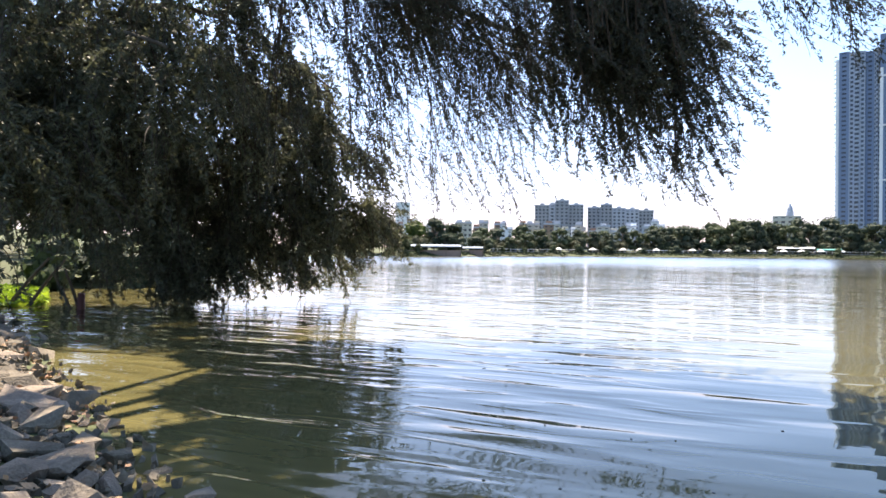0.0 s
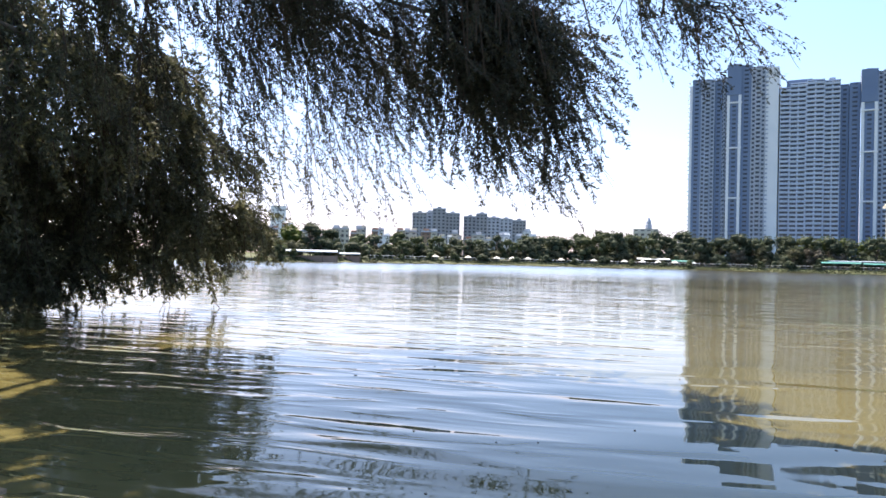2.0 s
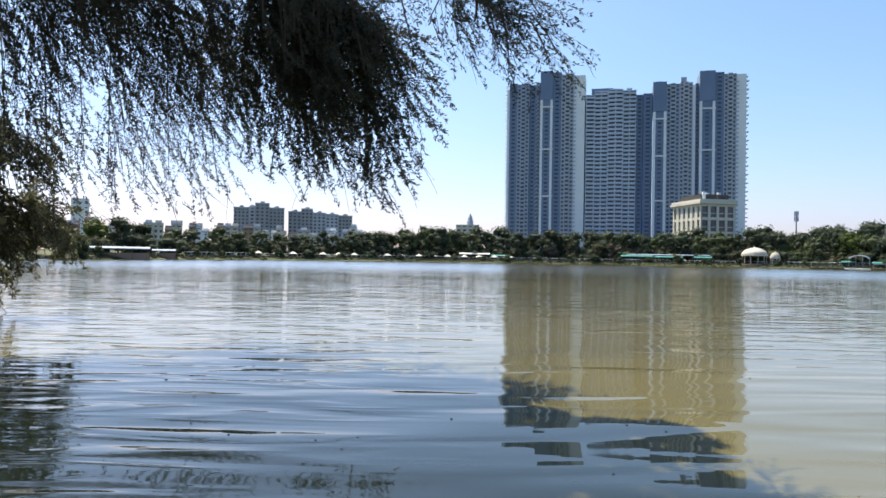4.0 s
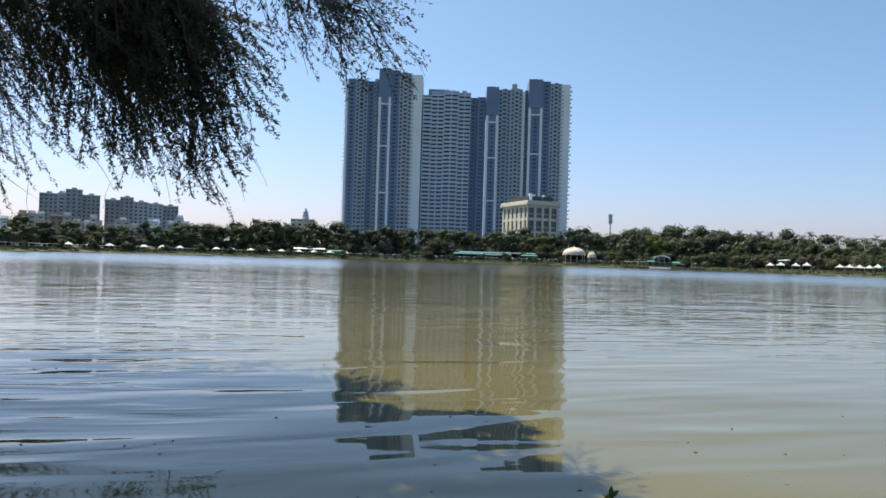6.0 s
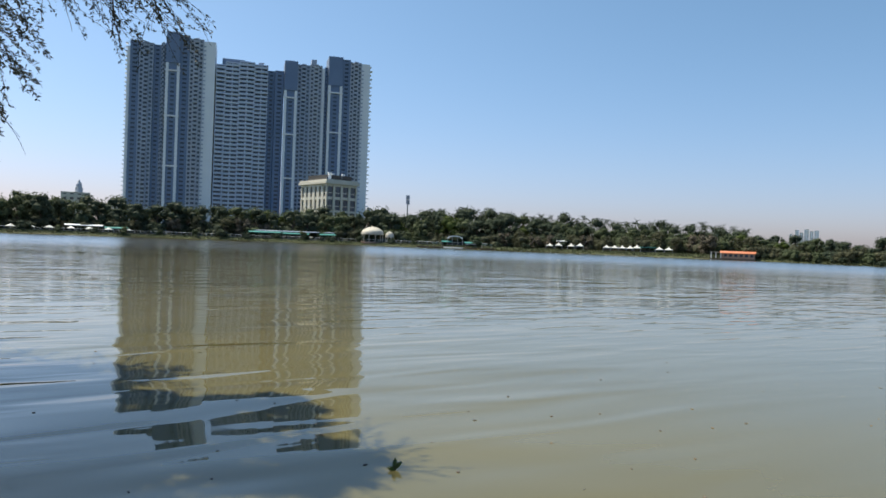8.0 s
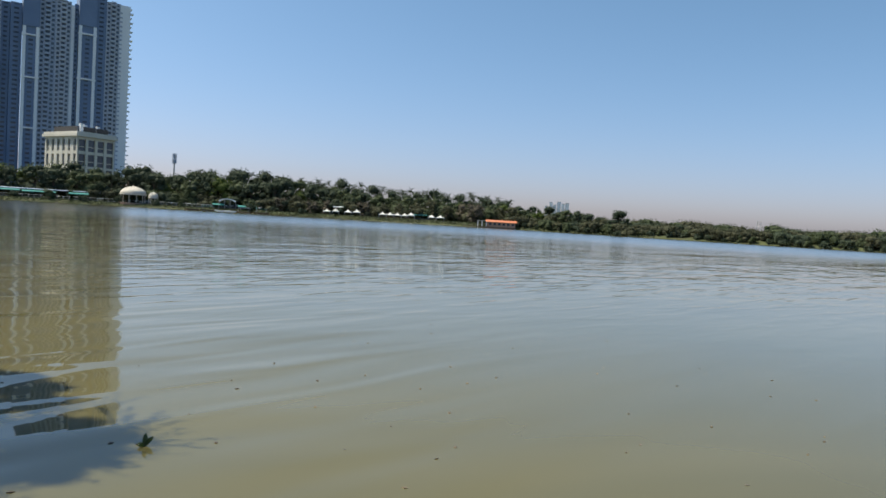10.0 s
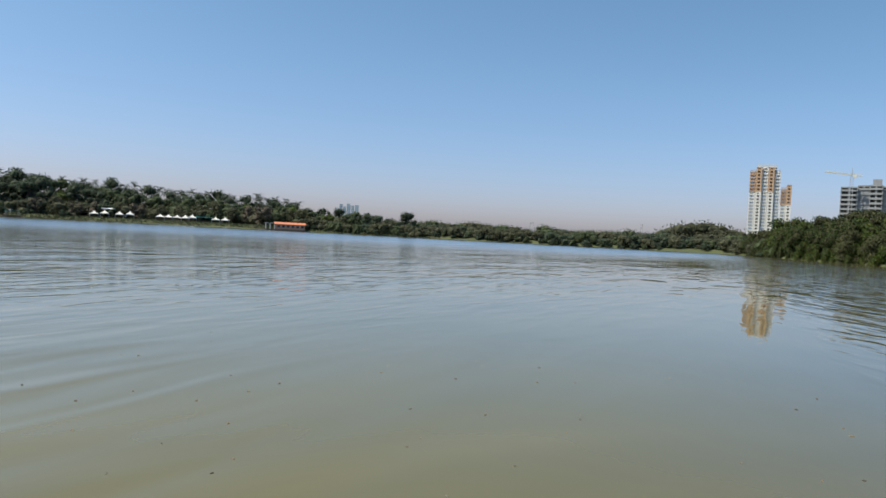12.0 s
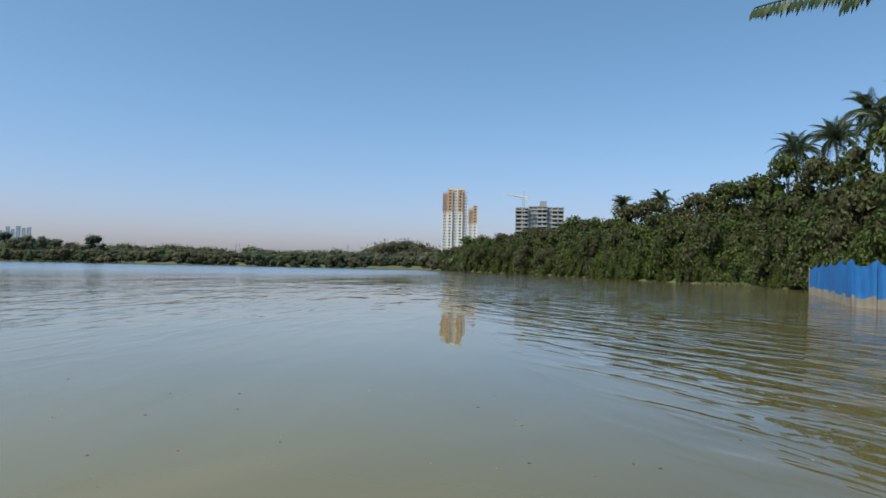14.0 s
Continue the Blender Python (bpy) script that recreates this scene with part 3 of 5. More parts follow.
def bank_row(kinds, az0, az1, step_m, inland, size, jitter=3.0, skip=0.0, grow=None, squash=(0.9, 1.15)):
    """A row of trees along the shore, so far inland, from one bearing to another."""
    az = az0
    while az < az1:
        d = lerp_table(az, SHORE) + inland + SPREAD.uniform(-jitter, jitter)
        p = spot(az, d)
        s = SPREAD.uniform(*size) * (lerp_table(az, grow) if grow else 1)
        if SPREAD.random() >= skip:
            plant(SPREAD.choice(kinds), (p.x, p.y, ground_z(p.x, p.y) - 0.2), s, SPREAD.uniform(0, 360), SPREAD.uniform(*squash))
        az += math.degrees(step_m / d) * SPREAD.uniform(0.7, 1.3)


# the long park bank across the water
bank_row(FAR_DARK + FAR_LIGHT, -33, -14, 8, 26, (0.70, 0.92))
bank_row(FAR_DARK, -20, -13, 8.0, 22, (0.72, 0.92))
bank_row(FAR_DARK, -13, 17, 7.0, 22, (0.92, 1.15))
bank_row(FAR_DARK + FAR_LIGHT, -14, 18, 9, 34, (1.0, 1.25))
bank_row(FAR_OLIVE, 2, 9, 11, 18, (0.9, 1.1))
TAPER = [(17, 1.06), (24, 1.18), (30, 1.04), (36, 0.92), (44, 0.76), (48, 0.56), (54, 0.44)]
bank_row(FAR_DARK + FAR_LIGHT, 17.5, 54, 5.5, 22, (0.82, 1.0), grow=TAPER)
bank_row(FAR_DARK, 17, 52, 6, 34, (0.95, 1.1), grow=TAPER)
bank_row(FAR_DARK + MANGROVE, -33, -19, 7, 15, (0.5, 0.7))
bank_row(FAR_OLIVE, 28, 47, 7, 15, (0.65, 0.9))
bank_row(THICKET, 17, 47, 6, 17, (0.85, 1.15))
bank_row(THICKET, -33, 17, 9, 18, (0.8, 1.1))
bank_row(BUSH, -20, 30, 12, 5, (0.8, 1.4), 2)
bank_row(BUSH, -33, -20, 10, 6, (0.7, 1.2), 2)
# the wooded far right bank
bank_row(FAR_OLIVE + FAR_DARK[:2], 52, 56, 5, 13, (0.45, 0.62))
bank_row(THICKET, 46, 64, 4.5, 24, (0.70, 0.86))
bank_row(THICKET, 47, 84, 3.4, 4, (0.48, 0.68), 2)
bank_row(BUSH, 46, 84, 3.6, 1.5, (0.5, 0.8), 1)
bank_row(THICKET, 55, 84, 4.0, 11, (0.60, 0.80))
bank_row(THICKET, 62, 84, 5.0, 20, (0.62, 0.82))
# the steep green bank
bank_row(HILL_OLIVE + HILL_TREES, 82, 92, 3.4, 3.5, (0.6, 0.8), 1.5)
az = 82.0
while az < 117:
    d = water_edge(az, lerp_table(az, SHORE)) + SPREAD.uniform(-0.4, 0.7)
    q = spot(az, d)
    plant(SPREAD.choice(HILL_VINE), (q.x, q.y, -0.15), SPREAD.uniform(0.36, 0.66), SPREAD.uniform(0, 360), SPREAD.uniform(0.7, 1.4))
    az += math.degrees(SPREAD.uniform(1.5, 2.6) / d)
bank_row(HILL_TREES + HILL_VINE + HILL_VINE, 92, 117, 3.4, 3.0, (0.60, 0.95), 1.2, squash=(0.9, 1.35))
bank_row(HILL_OLIVE + HILL_TREES + HILL_VINE, 82, 117, 3.2, 8, (0.65, 0.85), 1.5)
bank_row(HILL_BACK + HILL_TREES[:2], 83, 118, 3.6, 15, (0.76, 0.92), 2)
bank_row(HILL_BACK, 84, 120, 4.0, 24, (0.80, 0.96), 2)
bank_row(HILL_BACK, 86, 122, 3.8, 34, (0.86, 1.05), 3)
# behind the viewer and round to the left
bank_row(FAR_LIGHT + FAR_DARK, -96, -66, 5, 6, (0.6, 0.8), 2)
bank_row(FAR_LIGHT + FAR_DARK, -66, -52, 6, 16, (0.6, 0.8), 2)
bank_row(BUSH, -59, -51, 2.4, 1.5, (0.7, 1.1), 0.8)
bank_row(FAR_DARK, 124, 255, 14, 6, (0.7, 1.0), 4)
# the bushy point on the left of the far bank
for az, d, s in ((-35.6, 202, 0.95), (-37.4, 205, 1.15), (-34.4, 206, 0.8), (-39.5, 196, 1.0)):
    q = spot(az, d)
    plant(MANGROVE[1], (q.x, q.y, ground_z(q.x, q.y)), s * 1.15, az * 37, 1.1)
# the dark knoll behind the right bank
for az, d, k in ((75.9, 420, 1.5), (77.0, 430, 2.1), (78.2, 425, 2.5), (79.3, 430, 2.3), (80.4, 410, 1.8)):
    q = spot(az, d)
    plant(THICKET[3], (q.x, q.y, ground_z(q.x, q.y) - 0.3), k, az * 53, 1.0)

for i in range(54):
    az = 21.5 + 25.0 * (i + SPREAD.uniform(0.1, 0.9)) / 54
    q = spot(az, lerp_table(az, SHORE) + SPREAD.uniform(30, 60))
    build_palm((q.x, q.y, ground_z(q.x, q.y)), SPREAD.uniform(10.8, 13.2) * lerp_table(az, TAPER), 300 + i, fronds=24, length=2.8, pairs=8)
for az, d, top in ((95.9, 165, 16.2), (99.1, 155, 16.4), (89.0, 230, 12.5), (108.5, 128, 21.6), (111.1, 124, 22.6), (112.9, 118, 25.4), (114.0, 116, 23.0), (115.6, 112, 25.5)):
    q = spot(az, d)
    z = ground_z(q.x, q.y)
    build_palm((q.x, q.y, z), max(top - z, 4), int(az * 10), fronds=40, length=4.4 if az > 108 else 3.1, pairs=24, label="coconut palm standing above the hillside trees")


# ---- the great overhanging tree on the near bank ----
def strand(rng, p, length, way, lean, step=0.07):
    """A limp twig: it leaves its branch along a way of its own and bends down."""
    n = max(int(length / step), 4)
    d = np.array(way)
    pts = [np.array(p)]
    for i in range(n):
        d = d * 0.95 + np.array([0.055 * lean[0], 0.055 * lean[1], -0.052]) + rng.normal(size=3) * 0.085
        d /= np.linalg.norm(d)
        pts.append(pts[-1] + d * step)
    return np.array(pts)


def twig_rods(lines, r):
    """Thin three-sided rods along many lines, as one set of points and faces."""
    v, f, k = [], [], 0
    for pts in lines:
        pts = pts[np.unique(np.linspace(0, len(pts) - 1, 5).astype(int))]
        n = len(pts)
        rad = np.linspace(r, r * 0.4, n)[:, None]
        ring = np.stack([pts + rad * np.array(o) for o in ((1, 0, 0.2), (-0.5, 0.87, 0), (-0.5, -0.87, -0.2))], axis=1)
        v.append(ring.reshape(-1, 3))
        for i in range(n - 1):
            for j in range(3):
                a, b = k + 3 * i + j, k + 3 * i + (j + 1) % 3
                f.append((a, b, b + 3, a + 3))
        k += 3 * n
    return np.concatenate(v), np.array(f)


def hanging_limb(tree, rng, line, radius, strands, spread, fall, floor_z, leaf=0.06, leafy=1.0, label="", start=0.25, lean=(0.0, 0.0), blade=None):
    """A bowed limb with side branches, from which limp leafy twigs hang no lower than floor_z(place)."""
    path = bend(line, 6)
    bm = bmesh.new()
    tube(bm, path, list(np.linspace(radius, radius * 0.22, len(path))), 8)
    limb = part("limb", bm, M_BARK, tree, label)
    path = np.array([tuple(p) for p in path])
    lines, centres, axes, sides = [], [], [], []
    seg = np.linalg.norm(np.diff(path, axis=0), axis=1)
    along = np.concatenate([[0], np.cumsum(seg)]) / seg.sum()
    n_side = max(strands // 16, 6)
    drift = math.hypot(*lean)
    for i in range(n_side):
        u = rng.uniform(start, 1.0)
        p = np.array([np.interp(u, along, path[:, k]) for k in range(3)])
        a = math.atan2(lean[1], lean[0]) + rng.normal() * 1.1 if rng.random() < drift else rng.uniform(0, 2 * math.pi)
        reach = spread * rng.uniform(0.35, 1.15)
        drop = 0.2 - rng.uniform(0.0, 1.0) ** 0.6 * max(p[2] - floor_z(p) - 0.4, 0.2)
        q = p + np.array([reach * math.cos(a), reach * math.sin(a), drop])
        mid = p + np.array([0.6 * reach * math.cos(a), 0.6 * reach * math.sin(a), 0.28 * drop + 0.12 * reach]) + rng.normal(size=3) * 0.12
        side = np.array([tuple(w) for w in bend([p, mid, q], 6)])
        sides.append(side)
        for j in range(16):
            k = min(int(rng.uniform(0.12, 1.0) * (len(side) - 1)), len(side) - 2)
            base = side[k]
            room = base[2] - floor_z(base)
            if room < 0.25:
                continue
            way = side[k + 1] - side[k]
            way = way / max(np.linalg.norm(way), 1e-6) + rng.normal(size=3) * 0.42 + np.array([0.45 * lean[0], 0.45 * lean[1], 0.0])
            line_pts = strand(rng, base, min(rng.uniform(*fall), room * rng.uniform(0.7, 1.15)), way / np.linalg.norm(way), lean)
            lines.append(line_pts)
            if j == 0:
                bare = (line_pts[-1] - line_pts[-2]) / np.linalg.norm(line_pts[-1] - line_pts[-2]) + rng.normal(size=3) * 0.6
                lines.append(strand(rng, line_pts[-1], min(rng.uniform(*fall) * 0.5, max(room - 0.2, 0.3)), bare / np.linalg.norm(bare), lean))
            m = int(len(line_pts) * 3.0 * leafy)
            tail = rng.random(m) ** 0.75
            idx = np.clip((tail * len(line_pts)).astype(int), 1, len(line_pts) - 1)
            off = rng.normal(size=(m, 3)) * leaf * 0.42
            centres.append(line_pts[idx] + off), axes.append(off * 1.2 + (line_pts[idx] - line_pts[idx - 1]) * 0.6 + rng.normal(size=(m, 3)) * 0.3 * leaf)
    part_mesh("side_branching", np_mesh("side_branching", *twig_rods(sides, 0.022), M_TWIG), limb, kind="stuff")
    part_mesh("twig_spray", np_mesh("twig_spray", *twig_rods(lines, leaf * 0.12), M_TWIG), limb, kind="stuff")
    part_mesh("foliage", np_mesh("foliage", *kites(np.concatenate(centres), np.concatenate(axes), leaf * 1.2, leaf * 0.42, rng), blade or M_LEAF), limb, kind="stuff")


def build_great_tree():
    rng = np.random.default_rng(77)
    base = Vector((-9.5, 2.2, 0))
    base.z = ground_z(base.x, base.y)
    tree = thing("overhanging_tree", (0, 0, 0), "large spreading tree with drooping leafy twigs over the water", "tree")
    fork = Vector((-9.2, 3.4, 4.6))
    bm = bmesh.new()
    tube(bm, bend([base - Vector((0, 0, 0.4)), base + Vector((0.1, 0.3, 1.2)), base + Vector((-0.1, 0.8, 2.8)), fork], 5), list(np.linspace(0.55, 0.36, 16)), 12)
    part("trunk", bm, M_BARK, tree, smooth=True)
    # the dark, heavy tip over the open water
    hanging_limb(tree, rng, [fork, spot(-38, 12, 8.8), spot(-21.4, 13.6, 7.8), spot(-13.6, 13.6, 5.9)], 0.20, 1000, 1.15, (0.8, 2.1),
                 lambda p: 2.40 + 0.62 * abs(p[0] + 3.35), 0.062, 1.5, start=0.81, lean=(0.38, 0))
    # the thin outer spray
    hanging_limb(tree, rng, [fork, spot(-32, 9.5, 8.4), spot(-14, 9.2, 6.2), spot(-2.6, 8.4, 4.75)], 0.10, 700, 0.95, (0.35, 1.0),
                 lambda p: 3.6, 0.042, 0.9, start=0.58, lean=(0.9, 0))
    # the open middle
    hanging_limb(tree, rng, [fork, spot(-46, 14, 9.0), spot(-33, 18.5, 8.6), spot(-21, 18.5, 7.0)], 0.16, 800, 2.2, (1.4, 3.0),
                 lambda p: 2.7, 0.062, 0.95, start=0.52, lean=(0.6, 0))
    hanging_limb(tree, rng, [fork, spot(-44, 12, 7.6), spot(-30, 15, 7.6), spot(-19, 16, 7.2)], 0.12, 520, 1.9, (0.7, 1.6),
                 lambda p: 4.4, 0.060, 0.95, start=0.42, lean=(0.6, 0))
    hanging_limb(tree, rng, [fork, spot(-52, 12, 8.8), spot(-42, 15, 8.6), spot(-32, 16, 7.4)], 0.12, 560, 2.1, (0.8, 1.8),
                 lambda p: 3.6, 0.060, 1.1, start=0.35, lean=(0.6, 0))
    # the unseen crown above, outlined by the shade it casts on the water
    edge = [(-14.6, 16.6), (-9.0, 16.0), (-6.2, 15.0), (-5.2, 13.5), (-4.2, 13.0), (-2.0, 12.3)]
    lobes = []
    for gx in np.arange(-14.0, -3.1, 1.2):
        for gy in np.arange(6.4, 18.4, 1.2):
            inner = gx < -4.6
            if gy < lerp_table(gx, edge) and 0.40 * (gx + 4.4) + 0.917 * (gy - 4.85) > 2.9 and (inner or gy > (10.4 if gx < -3.4 else 11.2)):
                # lobes are left out here so that sunlight reaches a strip of water
                gap = abs(0.522 * (gx + 10.1) + 0.853 * (gy - 10.4))
                if gap < 0.7 and gx < -9.4:
                    continue
                lobes.append((gx + rng.normal() * 0.3, gy + rng.normal() * 0.3, rng.uniform(9.4, 10.3) + (1.3 if gy > 13.5 and inner else 0.0), rng.uniform(1.1, 1.6) * (1.0 if inner else 0.64)))
    c, ax, out = crown_points(rng, lobes, 21000)
    part_mesh("crown", np_mesh("crown", *kites(c, ax, 0.50, 0.32, rng), M_CANOPY), tree, kind="stuff")
    for b in lobes[::4]:
        bm = bmesh.new()
        tube(bm, bend([fork, ((fork.x + b[0]) / 2, (fork.y + b[1]) / 2, 7.6), b[:3]], 4), list(np.linspace(0.17, 0.04, 9)), 7)
        part("limb", bm, M_BARK, tree)


def build_cove_tree():
    """A second, older tree at the mouth of the cove, whose curtain of twigs touches the water."""
    rng = np.random.default_rng(78)
    base = spot(-66.5, 27.5, -0.4)
    tree = thing("cove_tree", (0, 0, 0), "broad old tree with a heavy leaf curtain touching the water", "tree")
    fork = spot(-65.0, 27.0, 5.2)
    bm = bmesh.new()
    tube(bm, bend([base, base + Vector((0.2, 0.1, 2.2)), fork], 5), list(np.linspace(0.62, 0.42, 11)), 12)
    part("trunk", bm, M_BARK, tree, smooth=True)
    low = lambda p: 2.5 if p[0] < -20.2 else lerp_table(p[0], [(-18.0, -0.1), (-15.9, 0.3), (-14.8, 1.0), (-13.8, 3.4), (-12.0, 5.0)])
    for line, n, spread, start in (
            ([fork, spot(-56, 26, 5.2), spot(-48, 25, 4.2), spot(-40.5, 25, 3.0)], 660, 2.6, 0.12),
            ([fork, spot(-50, 25, 5.4), spot(-42.5, 24.5, 4.6), spot(-36.6, 24.5, 3.0)], 460, 1.5, 0.45),
            ([fork, spot(-57, 27, 3.9), spot(-51, 26, 2.8), spot(-45, 26, 1.9)], 600, 2.4, 0.10),
            ([fork, spot(-60, 26, 3.4), spot(-56, 24.5, 2.4), spot(-51, 24, 1.6)], 480, 1.8, 0.3),
            ([fork, spot(-55, 26, 7.4), spot(-46, 25, 7.0), spot(-37.5, 25, 5.2)], 660, 2.6, 0.12),
            ([fork, spot(-56, 26, 9.6), spot(-48, 25, 9.6), spot(-40, 24.5, 7.4)], 700, 2.6, 0.12),
            ([fork, spot(-57, 26, 11.5), spot(-52, 25, 12.0), spot(-46, 24, 10.2)], 660, 2.6, 0.15),
            ([fork, spot(-62, 24, 7.6), spot(-56, 21, 7.7), spot(-48, 20, 6.6)], 420, 2.4, 0.12),
            ([fork, spot(-65, 25, 7.0), spot(-66, 22, 6.6), spot(-62, 20, 4.6)], 640, 2.6, 0.15),
            ([fork, spot(-64, 26, 10.0), spot(-62, 23, 10.4), spot(-56, 21, 8.6)], 600, 2.6, 0.15)):
        hanging_limb(tree, rng, line, 0.15, n, spread, (0.9, 2.3), low, 0.135, 0.8, start=start, lean=(0.55, -0.1), blade=M_COVE)
    lobes = [(*spot(rng.uniform(-68, -42), rng.uniform(24, 31), rng.uniform(12.5, 15)), rng.uniform(1.4, 2.2)) for i in range(22)]
    c, ax, out = crown_points(rng, lobes, 9000)
    part_mesh("crown", np_mesh("crown", *kites(c, ax, 0.30, 0.18, rng), M_CANOPY), tree, kind="stuff")
    for b in lobes[::3]:
        bm = bmesh.new()
        tube(bm, bend([fork, (Vector(b[:3]) + fork) / 2 + Vector((0, 0, 1)), b[:3]], 4), list(np.linspace(0.2, 0.05, 9)), 7)
        part("limb", bm, M_BARK, tree)


build_great_tree()
build_cove_tree()


# ---- buildings ----
def grid_wall(wall, pane, u0, u1, y, z0, z1, storey=3.1, cols=3, gap_w=0.6, gap_h=0.5, proud=0.0, depth=0.7):
    """A storeyed front: piers and sills of full thickness with glazing set back behind the openings. proud: how far each storey's ledge stands out."""
    box(pane, u0 + 0.05, y + depth, z0, u1 - 0.05, y + depth + 0.3, z1 - 0.3)
    w = (u1 - u0) / cols
    pier = w * (1 - gap_w)
    for i in range(cols + 1):
        a = max(u0, u0 + i * w - pier / 2)
        b = min(u1, u0 + i * w + pier / 2)
        if b - a > 0.05:
            box(wall, a, y, z0, b, y + depth, z1)
    n = max(int(round((z1 - z0) / storey)), 1)
    h = (z1 - z0) / n
    for k in range(n):
        z = z0 + k * h
        box(wall, u0 + 0.02, y - proud + 0.03, z, u1 - 0.02, y + depth - 0.03, z + h * (1 - gap_h))
    box(wall, u0, y, z1 - 0.8, u1, y + depth + 0.4, z1)


def tower_bay(tower, kind, u0, u1, y, top, deep=20.0, cap=22.0, storey=3.1):
    """One upright slice of a tower block."""
    paint = {"white": M_WHITE, "slate": M_SLATE, "grey": M_GREYWALL, "taupe": M_TAUPE, "pale": M_PALE, "cap": M_SLATE, "plain": M_WHITE, "fin": M_WHITE}[kind]
    core = bmesh.new()
    if kind in ("plain", "fin"):
        box(core, u0, y, -1, u1, y + deep, top)
        wall = part("end_wall" if kind == "plain" else "fin", core, paint, tower)
        if kind == "plain":
            slots = bmesh.new()
            for k in range(int(top / storey) - 2):
                box(slots, u0 - 0.25, y - 0.45, 6 + k * storey, u0 + 1.6, y + 0.02, 6.9 + k * storey)
            part("ledge", slots, M_GREYWALL, wall)["kind"] = "stuff"
        return
    if kind == "cap":
        box(core, u0, y, top - cap, u1, y + deep, top)
        box(core, u0 + 1.2, y + 0.9, -1, u1 - 1.2, y + deep, top - cap)
        wall = part("lift_shaft", core, paint, tower)
        for a, b in ((u0, u0 + 1.9), (u1 - 1.9, u1)):
            bm = bmesh.new()
            box(bm, a, y + 0.1, -1, b, y + 2.0, top - cap - 0.1)
            part("fin", bm, M_WHITE, wall)
        for z in (top - cap - 6, top * 0.58, top * 0.33):
            bm = bmesh.new()
            box(bm, u0 - 0.4, y - 0.25, z, u1 + 0.4, y + 2.2, z + 1.0)
            part("cross_tie", bm, M_WHITE, wall)
        bm = bmesh.new()
        mid = (u0 + u1) / 2
        for k in range(int((top - cap) / storey) - 2):
            box(bm, mid - 1.3, y + 0.75, 5 + k * storey, mid + 1.3, y + 0.95, 6.4 + k * storey)
        part("stair_glazing", bm, M_PANE, wall)["kind"] = "stuff"
        return
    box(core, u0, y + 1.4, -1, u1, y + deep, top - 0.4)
    # near-black core: the shade behind the balconies is put into its colour
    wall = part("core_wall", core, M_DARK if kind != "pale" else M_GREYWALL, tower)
    front, glass = bmesh.new(), bmesh.new()
    cols = max(1, round((u1 - u0) / 4.6))
    if kind == "slate":
        grid_wall(front, glass, u0, u1, y, 1, top, storey, max(1, cols), 0.45, 0.45, 0.0)
    elif kind == "pale":
        grid_wall(front, glass, u0, u1, y, 1, top, storey, max(1, cols), 0.80, 0.50, 0.9)
    else:
        w = (u1 - u0) / 3
        grid_wall(front, glass, u0, u0 + w, y + 0.5, 1, top - 1.0, storey, 1, 0.55, 0.55, -0.3)
        grid_wall(front, glass, u0 + w, u0 + 2 * w, y, 1, top, storey, 1, 0.82, 0.55, 0.9)
        grid_wall(front, glass, u0 + 2 * w, u1, y + 0.5, 1, top - 1.0, storey, 1, 0.55, 0.55, -0.3)
    part("balcony_front", front, paint, wall)["kind"] = "stuff"
    part("glazing", glass, M_PANE, wall)


def tower_block(label, bays, d=540.0, az=7.4):
    at = spot(az, d)
    tower = thing("apartment_tower", (at.x, at.y, ground_z(at.x, at.y)), label, "apartment tower", "lakeside towers", turn=-az)
    for b in bays:
        tower_bay(tower, *b)
    return tower


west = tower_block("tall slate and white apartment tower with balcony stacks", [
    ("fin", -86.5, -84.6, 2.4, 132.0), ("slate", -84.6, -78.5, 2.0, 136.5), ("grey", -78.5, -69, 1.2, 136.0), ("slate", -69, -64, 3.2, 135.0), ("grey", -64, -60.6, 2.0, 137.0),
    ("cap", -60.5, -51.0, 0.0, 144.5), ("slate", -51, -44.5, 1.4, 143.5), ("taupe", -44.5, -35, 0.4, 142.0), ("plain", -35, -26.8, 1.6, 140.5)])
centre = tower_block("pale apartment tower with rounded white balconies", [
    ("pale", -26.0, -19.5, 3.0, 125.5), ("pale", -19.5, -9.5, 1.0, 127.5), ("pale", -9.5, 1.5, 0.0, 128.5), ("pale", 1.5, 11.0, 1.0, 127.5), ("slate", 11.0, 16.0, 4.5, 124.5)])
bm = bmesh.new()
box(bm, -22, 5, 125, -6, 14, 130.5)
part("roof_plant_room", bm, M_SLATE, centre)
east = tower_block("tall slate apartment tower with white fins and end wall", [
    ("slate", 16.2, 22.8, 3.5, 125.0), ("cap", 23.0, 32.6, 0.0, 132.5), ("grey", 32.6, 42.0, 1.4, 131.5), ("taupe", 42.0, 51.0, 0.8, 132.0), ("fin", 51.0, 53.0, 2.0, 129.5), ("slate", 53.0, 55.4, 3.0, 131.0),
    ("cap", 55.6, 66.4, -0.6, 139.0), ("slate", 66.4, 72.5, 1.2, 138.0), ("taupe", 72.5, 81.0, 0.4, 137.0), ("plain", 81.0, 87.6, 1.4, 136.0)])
for k in range(43):
    bm = bmesh.new()
    box(bm, 87.4, 3, 4 + k * 3.1, 88.9 + (0.9 if k % 2 else 0), 7, 4.7 + k * 3.1)
    part("side_balcony", bm, M_WHITE, east)
    bm = bmesh.new()
    box(bm, -88.0, 4, 4 + k * 3.1, -86.4, 8, 4.7 + k * 3.1)
    part("side_balcony", bm, M_WHITE, west)
